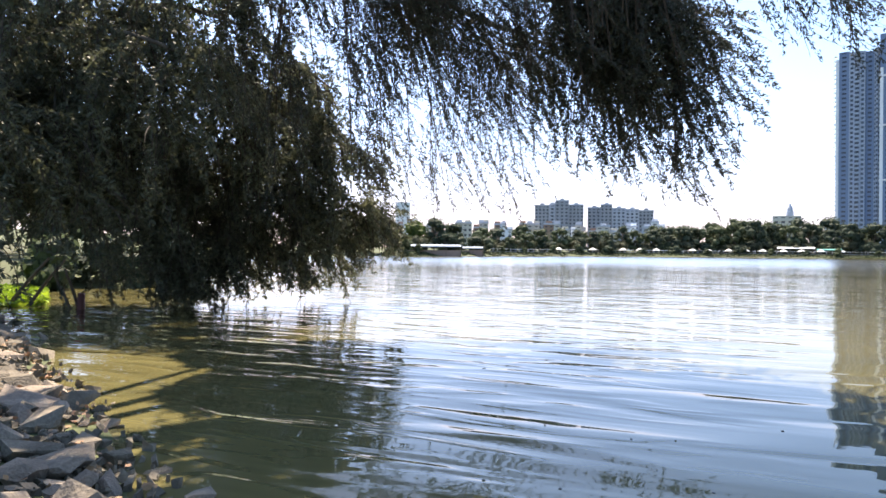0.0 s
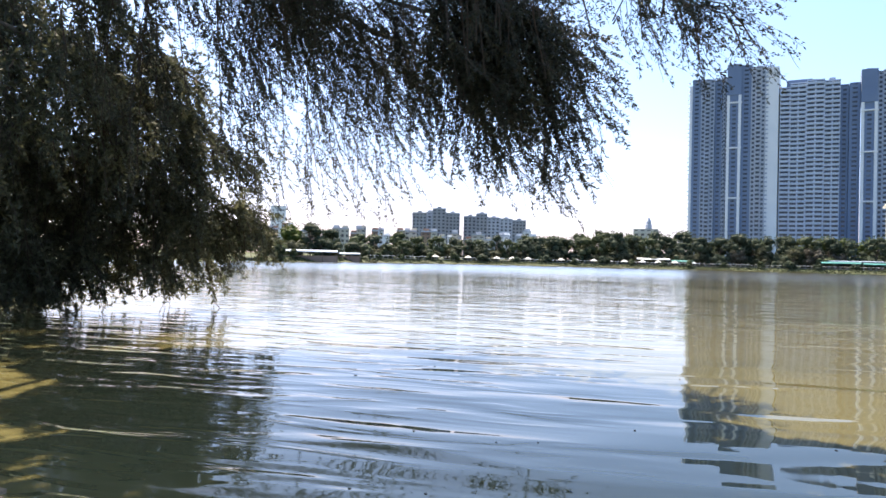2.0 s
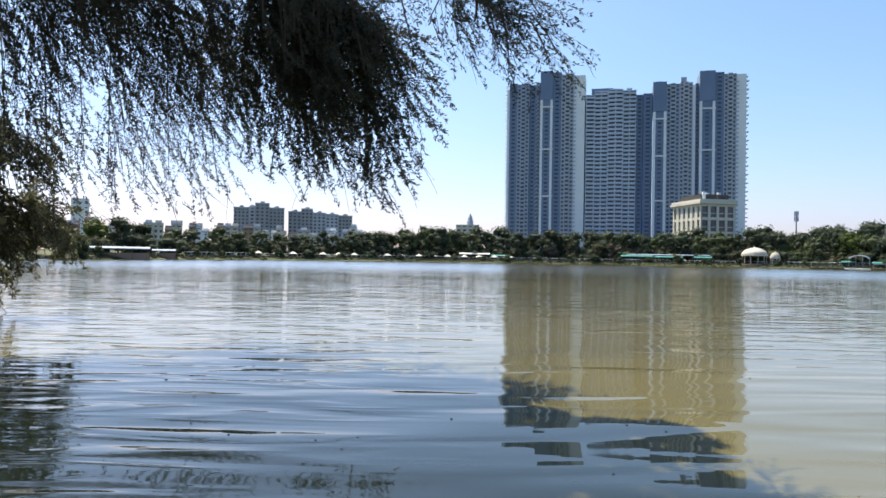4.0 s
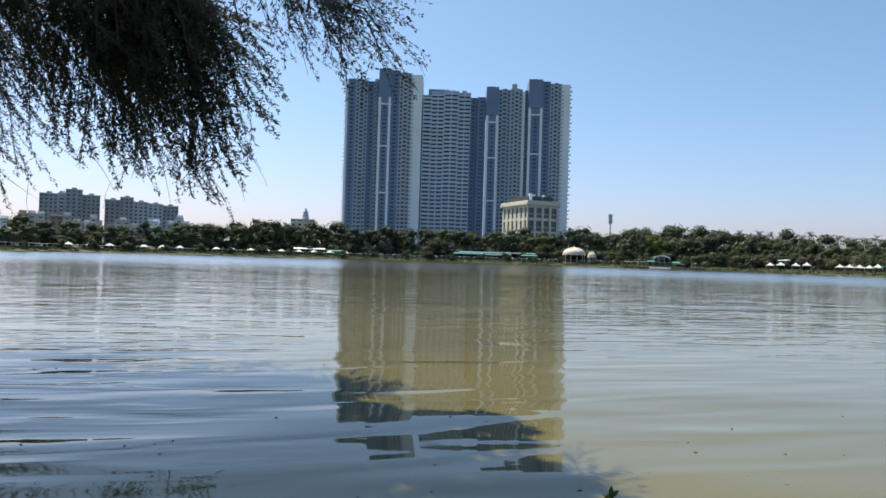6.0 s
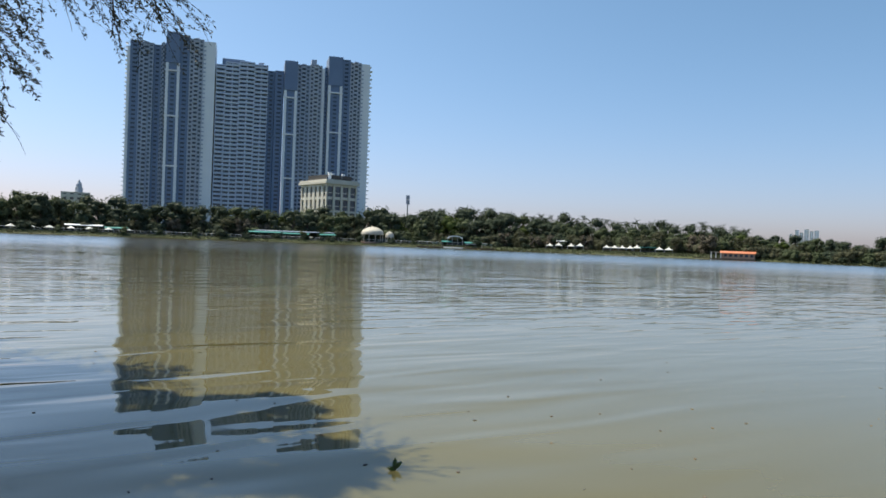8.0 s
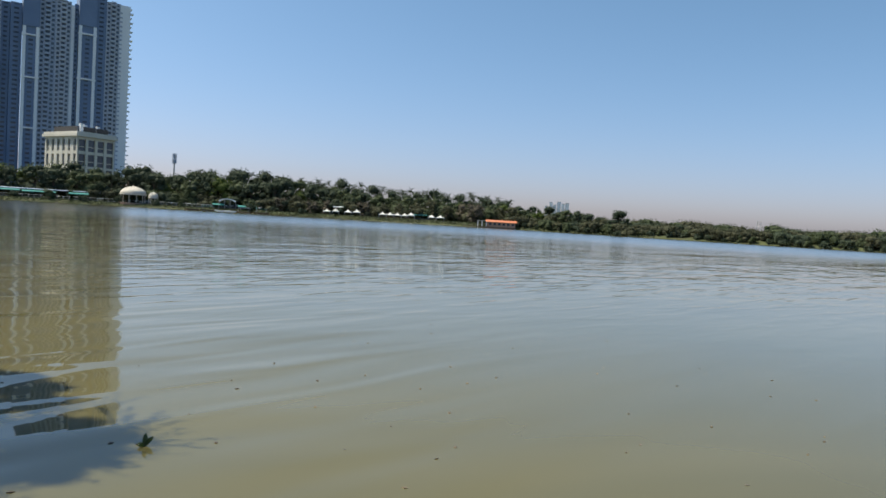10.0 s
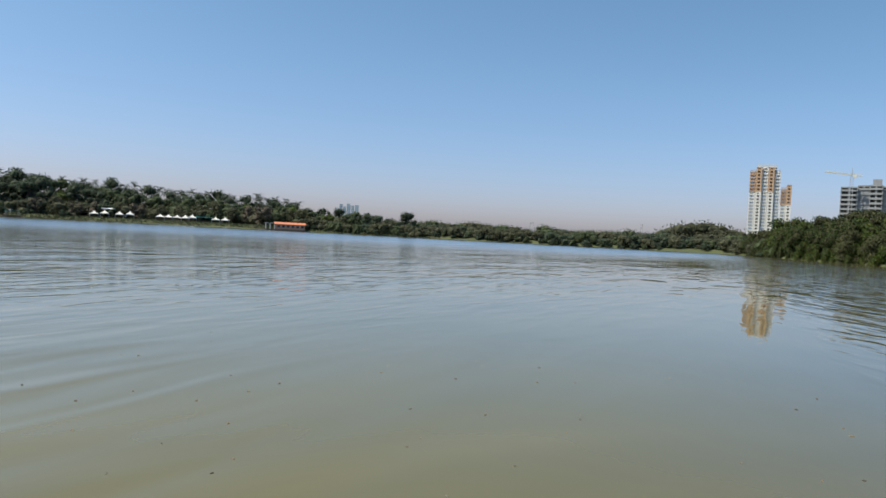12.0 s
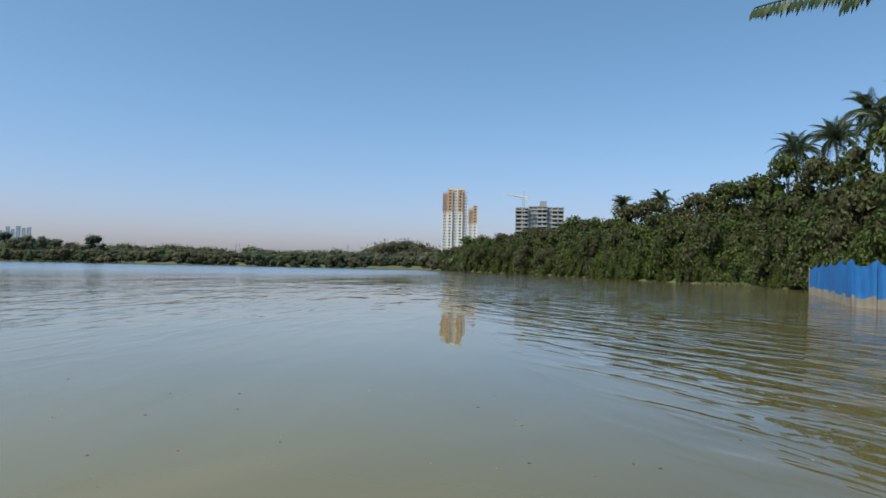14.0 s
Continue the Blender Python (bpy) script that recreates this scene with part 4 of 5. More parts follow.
for tw, us in ((west, (-56, -47, -73)), (centre, (-4, 6)), (east, (28, 61, 45))):
    for u in us:
        bm = bmesh.new()
        top = 144.6 if u == -56 else 139.2 if u == 61 else 132.6 if u == 28 else 128.6 if tw is centre else 135
        box(bm, u - 2.0, 6, top - 4, u + 2.0, 11, top + 1.6)
        part("water_tank", bm, M_GREYWALL, tw)


def office_block():
    """The cream corner building in front of the towers."""
    at = spot(13.45, 410)
    b = thing("hotel_building", (at.x, at.y, ground_z(at.x, at.y)), "cream stone corner building with dark gridded windows", "building", turn=-13.45 + 30)
    bm = bmesh.new()
    box(bm, 1, 1, -1, 19.6, 30, 33)
    part("core_wall", bm, M_DARK, b)
    for name, wide, cols, gap, m in (("front_wall", 20.5, 4, 0.72, pose(0, 0, 0)), ("side_wall", 31.0, 6, 0.45, pose(-0.004, 31, 0, 0, 0, -90))):
        bm = bmesh.new()
        box(bm, 0, 0, -1, wide, 0.9, 8)
        wall = part(name, bm, M_CREAM, b)
        wall.matrix_local = m
        w = wide / cols
        for i in range(cols + 1):
            bm = bmesh.new()
            box(bm, max(0, i * w - w * (1 - gap) / 2), 0, 8, min(wide, i * w + w * (1 - gap) / 2), 0.8, 31.5)
            part("pilaster", bm, M_CREAM, wall)
        for z, hgt in ((8.0, 1.2), (15.2, 1.2), (22.6, 1.6), (30.2, 1.35)):
            bm = bmesh.new()
            box(bm, 0.02, 0.06, z, wide - 0.02, 0.74, z + hgt)
            part("spandrel", bm, M_CREAM, wall)
        for i in range(cols):
            bm = bmesh.new()
            box(bm, i * w + 0.1, 0.82, 8, (i + 1) * w - 0.1, 0.95, 31)
            part("window", bm, M_PANE, wall)
            for z in (11.5, 18.6, 26.3):
                bm = bmesh.new()
                box(bm, i * w + 0.2, 0.6, z, (i + 1) * w - 0.2, 0.8, z + 0.35)
                part("transom", bm, M_CREAM, wall)
    bm = bmesh.new()
    box(bm, -1.3, -1.3, 31.6, 21.5, 32, 33.0)
    box(bm, -0.6, -0.6, 33.0, 21, 31.5, 34.2)
    part("cornice", bm, M_CREAM, b)
    bm = bmesh.new()
    box(bm, 2, 4, 34.2, 19, 26, 37.2)
    part("penthouse", bm, M_DARK, b)
    for x, y in ((3, 3), (8, 8), (14, 6)):
        bm = bmesh.new()
        box(bm, x, y, 34.2, x + 1.6, y + 1.6, 38.6)
        part("roof_tank", bm, M_WHITE, b)
    for x in (0.4, 10.2, 19.4):
        bm = bmesh.new()
        tube(bm, [(x, 0.6, 34), (x, 0.6, 40)], [0.12, 0.06], 6)
        part("mast", bm, M_STEEL, b)


def plain_block(name, label, az0, az1, d, top, paint, storey=3.2, deep=16, group="", cols=0, gap=(0.5, 0.45), roof=(), category="building"):
    """A storeyed building that spans two bearings at a distance."""
    az = (az0 + az1) / 2
    at = spot(az, d)
    z = ground_z(at.x, at.y)
    half = d * math.tan(radians((az1 - az0) / 2))
    b = thing(name, (at.x, at.y, z), label, category, group, turn=-az)
    bm = bmesh.new()
    box(bm, -half + 0.3, 1.0, -1, half - 0.3, deep, top - z - 0.5)
    part("core_wall", bm, paint, b)
    wall, glass = bmesh.new(), bmesh.new()
    grid_wall(wall, glass, -half, half, 0, 0, top - z, storey, cols or max(2, round(2 * half / 4)), gap[0], gap[1], 0.25)
    part("front_wall", wall, paint, b)["kind"] = "stuff"
    part("glazing", glass, M_PANE, b)
    for x0, x1, h in roof:
        bm = bmesh.new()
        box(bm, half * x0, 2, top - z - 0.5, half * x1, deep * 0.6, top - z + h)
        part("roof_room", bm, paint, b)
    return b


office_block()
g = "distant housing blocks"


def housing_block(label, az0, az1, d, wings, group, name="housing_block", category="apartment block"):
    """A stepped block: wings of unequal height and depth, a lift tower and roof rooms. Each wing: from, to (shares of the front), set-back, top, paint."""
    az = (az0 + az1) / 2
    at = spot(az, d)
    z = ground_z(at.x, at.y)
    width = 2 * d * math.tan(radians((az1 - az0) / 2))
    b = thing(name, (at.x, at.y, z), label, category, group, turn=-az)
    for i, (f0, f1, back_by, top, paint) in enumerate(wings):
        u0, u1, h = (f0 - 0.5) * width, (f1 - 0.5) * width, top - z
        bm = bmesh.new()
        box(bm, u0 + 0.3, back_by + 1.0, -1, u1 - 0.3, 18, h - 0.5)
        wing = part("wing", bm, paint, b)
        wall, glass = bmesh.new(), bmesh.new()
        grid_wall(wall, glass, u0, u1, back_by, 0, h, 3.0, max(1, round((u1 - u0) / 3.4)), 0.48, 0.50, 0.35 if i % 2 else 0.0)
        part("balcony_front", wall, paint, wing)["kind"] = "stuff"
        part("glazing", glass, M_PANE, wing)
        bm = bmesh.new()
        box(bm, u0 - 0.15, back_by - 0.25, h, u1 + 0.15, back_by + 0.2, h + 0.9)
        part("parapet", bm, M_TAUPE, wing)
        bm = bmesh.new()
        mid = (u0 + u1) / 2
        box(bm, mid - 1.6, back_by + 4, h - 0.5, mid + 1.9, back_by + 8, h + 2.4)
        part("roof_room", bm, M_TAUPE if i % 2 else paint, wing)


housing_block("grey stepped apartment block with pale balcony strips behind the park trees", -23.45, -19.55, 600, (
    (0.0, 0.30, 0.0, 40.5, M_BLOCK), (0.30, 0.42, 2.5, 41.5, M_TAUPE), (0.42, 0.70, 1.0, 44.5, M_BLOCK), (0.70, 1.0, 3.0, 41.0, M_BLOCK)), g)
housing_block("long grey apartment block stepping down in height behind the park trees", -19.25, -14.15, 610, (
    (0.0, 0.20, 1.0, 39.0, M_BLOCK), (0.20, 0.38, 0.0, 41.5, M_BLOCK), (0.38, 0.58, 3.0, 38.5, M_TAUPE), (0.58, 0.78, 1.5, 37.5, M_TAUPE), (0.78, 1.0, 2.5, 36.5, M_BLOCK)), g)
plain_block("housing_block", "pale slab block in the haze", -34.8, -33.6, 640, 45.5, M_WHITE, group=g, gap=(0.3, 0.35))
g = "low town buildings"
for az0, az1, d, top, paint, label in (
        (-5.7, -3.8, 480, 25, M_CREAM, "low cream town building"), (-2.9, -2.4, 700, 27, M_YELLOW, "low ochre town building"), (-2.3, -1.9, 760, 34, M_WHITE, "slim pale block behind the trees")):
    plain_block("town_building", label, az0, az1, d, top, paint, group=g)
TOWN = random.Random(21)
az = -35.4
while az < -15.0:
    wide = TOWN.uniform(1.0, 2.3)
    base = TOWN.uniform(14.5, 18.5) if az < -32 else TOWN.uniform(16.0, 20.0)
    main, side = TOWN.choice(((M_WHITE, M_TAUPE), (M_CREAM, M_WHITE), (M_BRICK, M_CREAM), (M_WHITE, M_BRICK), (M_CREAM, M_BRICK)))
    hue = {M_WHITE: "white", M_CREAM: "cream", M_BRICK: "brown brick"}[main]
    cut0, cut1 = TOWN.uniform(0.25, 0.40), TOWN.uniform(0.60, 0.78)
    housing_block("low " + hue + " town house with stepped roof terraces", az, az + wide, TOWN.uniform(405, 445), (
        (0.0, cut0, TOWN.uniform(0, 2), base - TOWN.choice((0, 3.1)), side), (cut0, cut1, 0.6, base, main), (cut1, 1.0, TOWN.uniform(0, 3), base - TOWN.choice((0, 3.1, 3.1)), main)), g, "town_building", "building")
    az += wide + TOWN.uniform(0.05, 0.5)
bm = bmesh.new()
at = spot(-4.55, 478)
lathe(bm, [(2.2, 0), (2.2, 3), (1.7, 3.2), (1.7, 5), (0.8, 6.6), (0.2, 8)], 12)
turret = part("roof_turret", bm, M_TAUPE)
turret.location = (at.x * 1.012, at.y * 1.012, 24.9)
tagged(turret, "small stepped turret on the cream building", "turret")
g = "hazy skyline towers"
for az0, az1, top in ((49.35, 49.5, 88), (49.7, 49.95, 104), (50.0, 50.25, 94), (50.3, 50.6, 107), (50.65, 50.9, 100), (50.95, 51.25, 103)):
    plain_block("skyline_tower", "pale tower block on the far skyline", az0, az1, 3000, top, M_WHITE, storey=8, group=g, cols=2, gap=(0.4, 0.4))


def point_tower():
    """White and terracotta point block on the right bank."""
    for az0, az1, top, split in ((81.62, 83.72, 75.0, 52), (83.76, 84.5, 58.5, 40)):
        az, d = (az0 + az1) / 2, 720
        at = spot(az, d)
        half = d * math.tan(radians((az1 - az0) / 2))
        b = thing("point_block", (at.x, at.y, ground_z(at.x, at.y)), "white residential tower with a terracotta upper third", "apartment tower", "right bank towers", turn=-az)
        bm = bmesh.new()
        box(bm, -half + 0.4, 2.2, -1, half - 0.4, 18, top - 2)
        part("core_wall", bm, M_GREYWALL, b)
        n = 5 if half > 8 else 2
        w = 2 * half / n
        for i in range(n):
            u0, y = -half + i * w, (0.0 if i % 2 else 1.6)
            roof = top - (0 if i in (1, 2, 3) else 4)
            for z0, z1, paint in ((0, split, M_OFFWHITE), (split, roof, M_ORANGE if i in (0, 1, 3) or n == 2 else M_OFFWHITE)):
                wall, glass = bmesh.new(), bmesh.new()
                grid_wall(wall, glass, u0 + 0.1, u0 + w - 0.1, y, z0, z1, 3.1, 1, 0.66 if i % 2 == 0 else 0.42, 0.62 if i % 2 == 0 else 0.55, 0.4 if i % 2 == 0 else 0.0, 1.1)
                part("facade_bay", wall, paint, b)["kind"] = "stuff"
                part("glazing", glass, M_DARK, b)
        if half > 8:
            bm = bmesh.new()
            box(bm, -half * 0.55, 2, top - 0.2, half * 0.75, 12, top + 1.2)
            for x in np.linspace(-half * 0.5, half * 0.7, 7):
                box(bm, float(x) - 0.2, 2.2, top + 1.2, float(x) + 0.2, 2.6, top + 2.6)
            box(bm, -half * 0.55, 2.1, top + 2.4, half * 0.75, 2.9, top + 2.8)
            part("roof_crown", bm, M_CREAM, b)


def shell_block():
    """Concrete block under construction, with its tower crane."""
    az, d, half, top = 89.55, 520, 17.7, 43.5
    at = spot(az, d)
    b = thing("unfinished_block", (at.x, at.y, ground_z(at.x, at.y)), "bare concrete apartment block under construction", "building", "right bank towers", turn=-az)
    for i, (u0, u1, y, h) in enumerate(((-17.7, -8, 0.5, 39.0), (-8, -1.5, 2.5, 40.2), (-1.5, 5.5, 0, 40.2), (5.5, 9.0, 2.5, 39.6), (9.0, 17.7, 0.5, 39.4))):
        wall, glass = bmesh.new(), bmesh.new()
        grid_wall(wall, glass, u0, u1, y, 0, h, 3.1, 2 if u1 - u0 > 5 else 1, 0.74, 0.60, 0.5, 1.2)
        part("floor_frame", wall, M_CONCRETE, b)["kind"] = "stuff"
        # a near-black sheet stands in for the shade inside the open floors
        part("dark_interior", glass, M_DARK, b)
    bm = bmesh.new()
    box(bm, -17, 2.5, -1, 17, 18, 38)
    part("core_wall", bm, M_CONCRETE, b)
    bm = bmesh.new()
    box(bm, 0, 3, 40, 5, 8, 44)
    part("lift_head", bm, M_CONCRETE, b)
    q = spot(88.25, 516)
    z = ground_z(q.x, q.y)
    c = thing("tower_crane", (q.x, q.y, z), "thin lattice tower crane above the concrete block", "crane", turn=-88.25)
    bm = bmesh.new()
    for x, y in ((-0.8, -0.8), (0.8, -0.8), (0.8, 0.8), (-0.8, 0.8)):
        tube(bm, [(x, y, -0.5), (x, y, 45)], [0.2, 0.2], 4)
    for k in range(22):
        tube(bm, [(-0.8, -0.8, 2 * k), (0.8, -0.8, 2 * k + 2)], [0.09, 0.09], 4)
    part("mast", bm, M_STEEL, c)
    bm = bmesh.new()
    box(bm, 0.9, -0.9, 44.6, 2.6, 0.9, 46.4)
    part("cab", bm, M_CREAM, c)
    for name, x1, z1 in (("jib", -15.5, 48.6), ("counter_jib", 6.0, 46.0)):
        bm = bmesh.new()
        for y, dz in ((-0.5, 0), (0.5, 0), (0, 1.0)):
            tube(bm, [(0, y, 46.2 + dz), (x1, y, z1 + dz * 0.4)], [0.14, 0.12], 4)
        for k in range(10):
            t0, t1 = k / 10, (k + 1) / 10
            tube(bm, [(x1 * t0, -0.5, 46.2 + (z1 - 46.2) * t0), (x1 * t1, 0, 47.1 + (z1 - 46.7) * t1)], [0.07, 0.07], 4)
        part(name, bm, M_YELLOW, c)
    bm = bmesh.new()
    tube(bm, [(0, 0, 45), (0, 0, 51.0)], [0.3, 0.12], 6)
    part("apex", bm, M_STEEL, c)


point_tower()
shell_block()


# ---- along the far waterfront ----
def on_bank(az, inland):
    d = lerp_table(az, SHORE) + inland
    p = spot(az, d)
    return Vector((p.x, p.y, ground_z(p.x, p.y)))


def parasol(az, inland, top, group="parasols along the promenade"):
    p = on_bank(az, inland)
    ob = thing("parasol", p, "open white canvas parasol on the promenade", "parasol", group, turn=az * 40)
    h = top - p.z
    bm = bmesh.new()
    tube(bm, [(0, 0, -0.1), (0, 0, h - 0.1)], [0.06, 0.05], 6)
    part("pole", bm, M_STEEL, ob)
    bm = bmesh.new()
    lathe(bm, [(1.75, h - 1.0), (1.7, h - 0.9), (0.9, h - 0.42), (0.08, h)], 8)
    part("canopy", bm, M_CANVAS, ob)


def peaked_tent(az, inland, top, size, group="white tents"):
    p = on_bank(az, inland)
    ob = thing("canvas_tent", p, "white peaked canvas tent on four posts", "tent", group, turn=-az)
    h = top - p.z
    for x, y in ((-1, -1), (1, -1), (1, 1), (-1, 1)):
        bm = bmesh.new()
        tube(bm, [(x * size * 0.94, y * size * 0.94, -0.1), (x * size * 0.94, y * size * 0.94, h * 0.62)], [0.07, 0.07], 6)
        part("post", bm, M_STEEL, ob)
    bm = bmesh.new()
    rings = []
    for s, z in ((1.0, h * 0.52), (1.0, h * 0.62), (0.5, h * 0.72), (0.16, h * 0.9), (0.02, h)):
        rings.append([bm.verts.new((x * s * size, y * s * size, z)) for x, y in ((-1, -1), (1, -1), (1, 1), (-1, 1))])
    for a, b in zip(rings, rings[1:]):
        for k in range(4):
            bm.faces.new((a[k], a[(k + 1) % 4], b[(k + 1) % 4], b[k]))
    part("canopy", bm, M_CANVAS, ob)


def shelter(az0, az1, inland, top, roof_mat, label, wall_mat=None, deep=5.0, pitch=0.5, group="waterfront shelters", name="shelter", thick=0.25, wall_h=0.0):
    """A long open roof on posts, with a low wall where it has one."""
    az = (az0 + az1) / 2
    p = on_bank(az, inland)
    d = math.hypot(p.x, p.y)
    half = d * math.tan(radians((az1 - az0) / 2))
    ob = thing(name, p, label, "shelter", group, turn=-az)
    h = top - p.z
    bm = bmesh.new()
    vs = []
    for x in (-half, half):
        for y, z in ((0, h - pitch), (deep / 2, h), (deep, h - pitch), (deep, h - pitch - thick), (deep / 2, h - thick), (0, h - pitch - thick)):
            vs.append(bm.verts.new((x, y, z)))
    for k in range(6):
        bm.faces.new((vs[k], vs[(k + 1) % 6], vs[6 + (k + 1) % 6], vs[6 + k]))
    bm.faces.new(vs[:6][::-1]), bm.faces.new(vs[6:])
    part("roof", bm, roof_mat, ob)
    n = max(2, int(half / 2.2))
    for i in range(n + 1):
        for y in (0.25, deep - 0.25):
            bm = bmesh.new()
            x = (-half + 0.2) + (2 * half - 0.4) * i / n
            tube(bm, [(x, y, -0.6), (x, y, h - pitch - thick + 0.1)], [0.09, 0.09], 6)
            part("post", bm, M_TIMBER, ob)
    if wall_mat:
        bm = bmesh.new()
        box(bm, -half, 0.4, -1.6, half, deep - 0.4, wall_h)
        part("low_wall", bm, wall_mat, ob)
    return ob


def promenade():
    """Stone edging wall with a rail along the park bank."""
    az = -27.0
    while az < 26.5:
        a, b = on_bank(az, 7), on_bank(az + 1.45, 7)
        mid, run = (a + b) / 2, b - a
        ob = thing("promenade_wall", (mid.x, mid.y, 1.0), "low dark stone edging wall with a thin rail", "wall", "promenade edging", turn=math.degrees(math.atan2(run.y, run.x)))
        half = math.hypot(run.x, run.y) / 2 + 0.05
        bm = bmesh.new()
        box(bm, -half, -0.25, -0.8, half, 0.25, 0.55)
        part("wall", bm, M_TIMBER, ob)
        bm = bmesh.new()
        box(bm, -half, -0.35, 0.55, half, 0.35, 0.68)
        part("coping", bm, M_CONCRETE, ob)
        for k in range(4):
            bm = bmesh.new()
            x = -half + (k + 0.5) * half / 2
            tube(bm, [(x, 0, 0.6), (x, 0, 1.65)], [0.05, 0.05], 5)
            part("rail_post", bm, M_WHITE, ob)
        bm = bmesh.new()
        tube(bm, [(-half, 0, 1.6), (half, 0, 1.6)], [0.045, 0.045], 5)
        part("rail", bm, M_WHITE, ob)
        az += 1.45


def dome_pavilion(az, inland, radius, base, top, columns=10):
    p = on_bank(az, inland)
    ob = thing("domed_pavilion", p, "cream domed pavilion on slim columns by the water", "pavilion", "domed pavilions")
    b, t = base - p.z, top - p.z
    bm = bmesh.new()
    prof = [(radius * 1.08, b - 0.5), (radius * 1.08, b), (radius, b + 0.05)]
    prof += [(radius * math.cos(a) * (1.04 if a < 0.6 else 1.0), b + 0.05 + (t - b) * 0.76 * math.sin(a)) for a in np.linspace(0.1, 1.45, 9)]
    prof += [(radius * 0.10, t - (t - b) * 0.20), (radius * 0.04, t - (t - b) * 0.12), (0.03, t)]
    lathe(bm, prof, 28)
    dome = part("dome", bm, M_DOME, ob, smooth=False)
    for k in range(14):
        a = 2 * math.pi * k / 14
        bm = bmesh.new()
        tube(bm, [(radius * 1.02 * math.cos(q) * math.cos(a), radius * 1.02 * math.cos(q) * math.sin(a), b + 0.08 + (t - b) * 0.77 * math.sin(q)) for q in np.linspace(0.05, 1.4, 7)], [0.09] * 7, 4)
        part("rib", bm, M_CREAM, dome)
    for k in range(columns):
        a = 2 * math.pi * (k + 0.5) / columns
        bm = bmesh.new()
        lathe(bm, [(0.22, -0.3), (0.16, 0.1), (0.13, b * 0.9), (0.2, b - 0.45)], 8, (radius * 0.95 * math.cos(a), radius * 0.95 * math.sin(a), 0))
        part("column", bm, M_DOME, ob)
    bm = bmesh.new()
    lathe(bm, [(radius * 1.15, -0.9), (radius * 1.15, 0.35), (radius * 1.05, 0.4)], 20)
    part("plinth", bm, M_BRICK, ob)


def landing_stage(az, inland, top):
    """A barrel roof on posts over the boat landing."""
    p = on_bank(az, inland)
    ob = thing("landing_stage", p, "boat landing under an arched pale metal roof", "shelter", turn=-az)
    h = top - p.z
    bm = bmesh.new()
    rows = []
    for y in (0.0, 6.0):
        for r in (1.0, 0.80):
            rows.append([bm.verts.new((3.6 * r * math.cos(a), y, h - 1.5 + 1.5 * r * math.sin(a))) for a in np.linspace(0.12, math.pi - 0.12, 11)])
    for a, b in ((0, 2), (3, 1), (1, 0), (2, 3)):
        for k in range(10):
            bm.faces.new((rows[a][k], rows[a][k + 1], rows[b][k + 1], rows[b][k]))
    part("arched_roof", bm, M_WHITE, ob)
    for x in (-3.4, -1.1, 1.1, 3.4):
        for y in (0.2, 5.8):
            bm = bmesh.new()
            tube(bm, [(x, y, -0.8), (x, y, h - 1.5 + 1.45 * math.sin(math.acos(min(abs(x) / 3.6, 0.99))))], [0.09, 0.09], 6)
            part("post", bm, M_STEEL, ob)
    bm = bmesh.new()
    box(bm, -3.3, 3.0, -0.5, 3.3, 5.4, 1.9)
    part("ticket_booth", bm, M_DARK, ob)
    bm = bmesh.new()
    box(bm, -5.5, -6.0, -0.75, 5.5, 3.0, -0.35)
    part("deck", bm, M_TIMBER, ob)


def boat(az, out, length, mat, label, canopy=None):
    d = lerp_table(az, SHORE) - out
    p = spot(az, d)
    ob = thing("boat", (p.x, p.y, 0.0), label, "boat", "moored boats", turn=-az + SPREAD.uniform(-25, 25))
    bm = bmesh.new()
    ring = []
    for z, s in ((-0.25, 0.7), (0.15, 0.92), (0.6, 1.0)):
        ring.append([bm.verts.new((length / 2 * s * math.cos(a), length * 0.2 * s * math.copysign(abs(math.sin(a)) ** 0.7, math.sin(a)), z + 0.12 * abs(math.cos(a)) ** 3)) for a in np.linspace(0, 2 * math.pi, 16, endpoint=False)])
    for a, b in zip(ring, ring[1:]):
        for k in range(16):
            bm.faces.new((a[k], a[(k + 1) % 16], b[(k + 1) % 16], b[k]))
    bm.faces.new(ring[0][::-1])
    deck = [bm.verts.new(v.co * 0.93 + Vector((0, 0, -0.1))) for v in ring[2]]
    for k in range(16):
        bm.faces.new((ring[2][k], ring[2][(k + 1) % 16], deck[(k + 1) % 16], deck[k]))
    bm.faces.new(deck)
    part("hull", bm, mat, ob)
    if canopy:
        bm = bmesh.new()
        box(bm, -length * 0.3, -length * 0.17, 2.0, length * 0.3, length * 0.17, 2.14)
        roof = part("canopy", bm, canopy, ob)
        for x in (-1, 1):
            for y in (-1, 1):
                bm = bmesh.new()
                tube(bm, [(x * length * 0.28, y * length * 0.15, 0.4), (x * length * 0.28, y * length * 0.15, 2.0)], [0.05, 0.05], 5)
                part("post", bm, M_STEEL, ob)


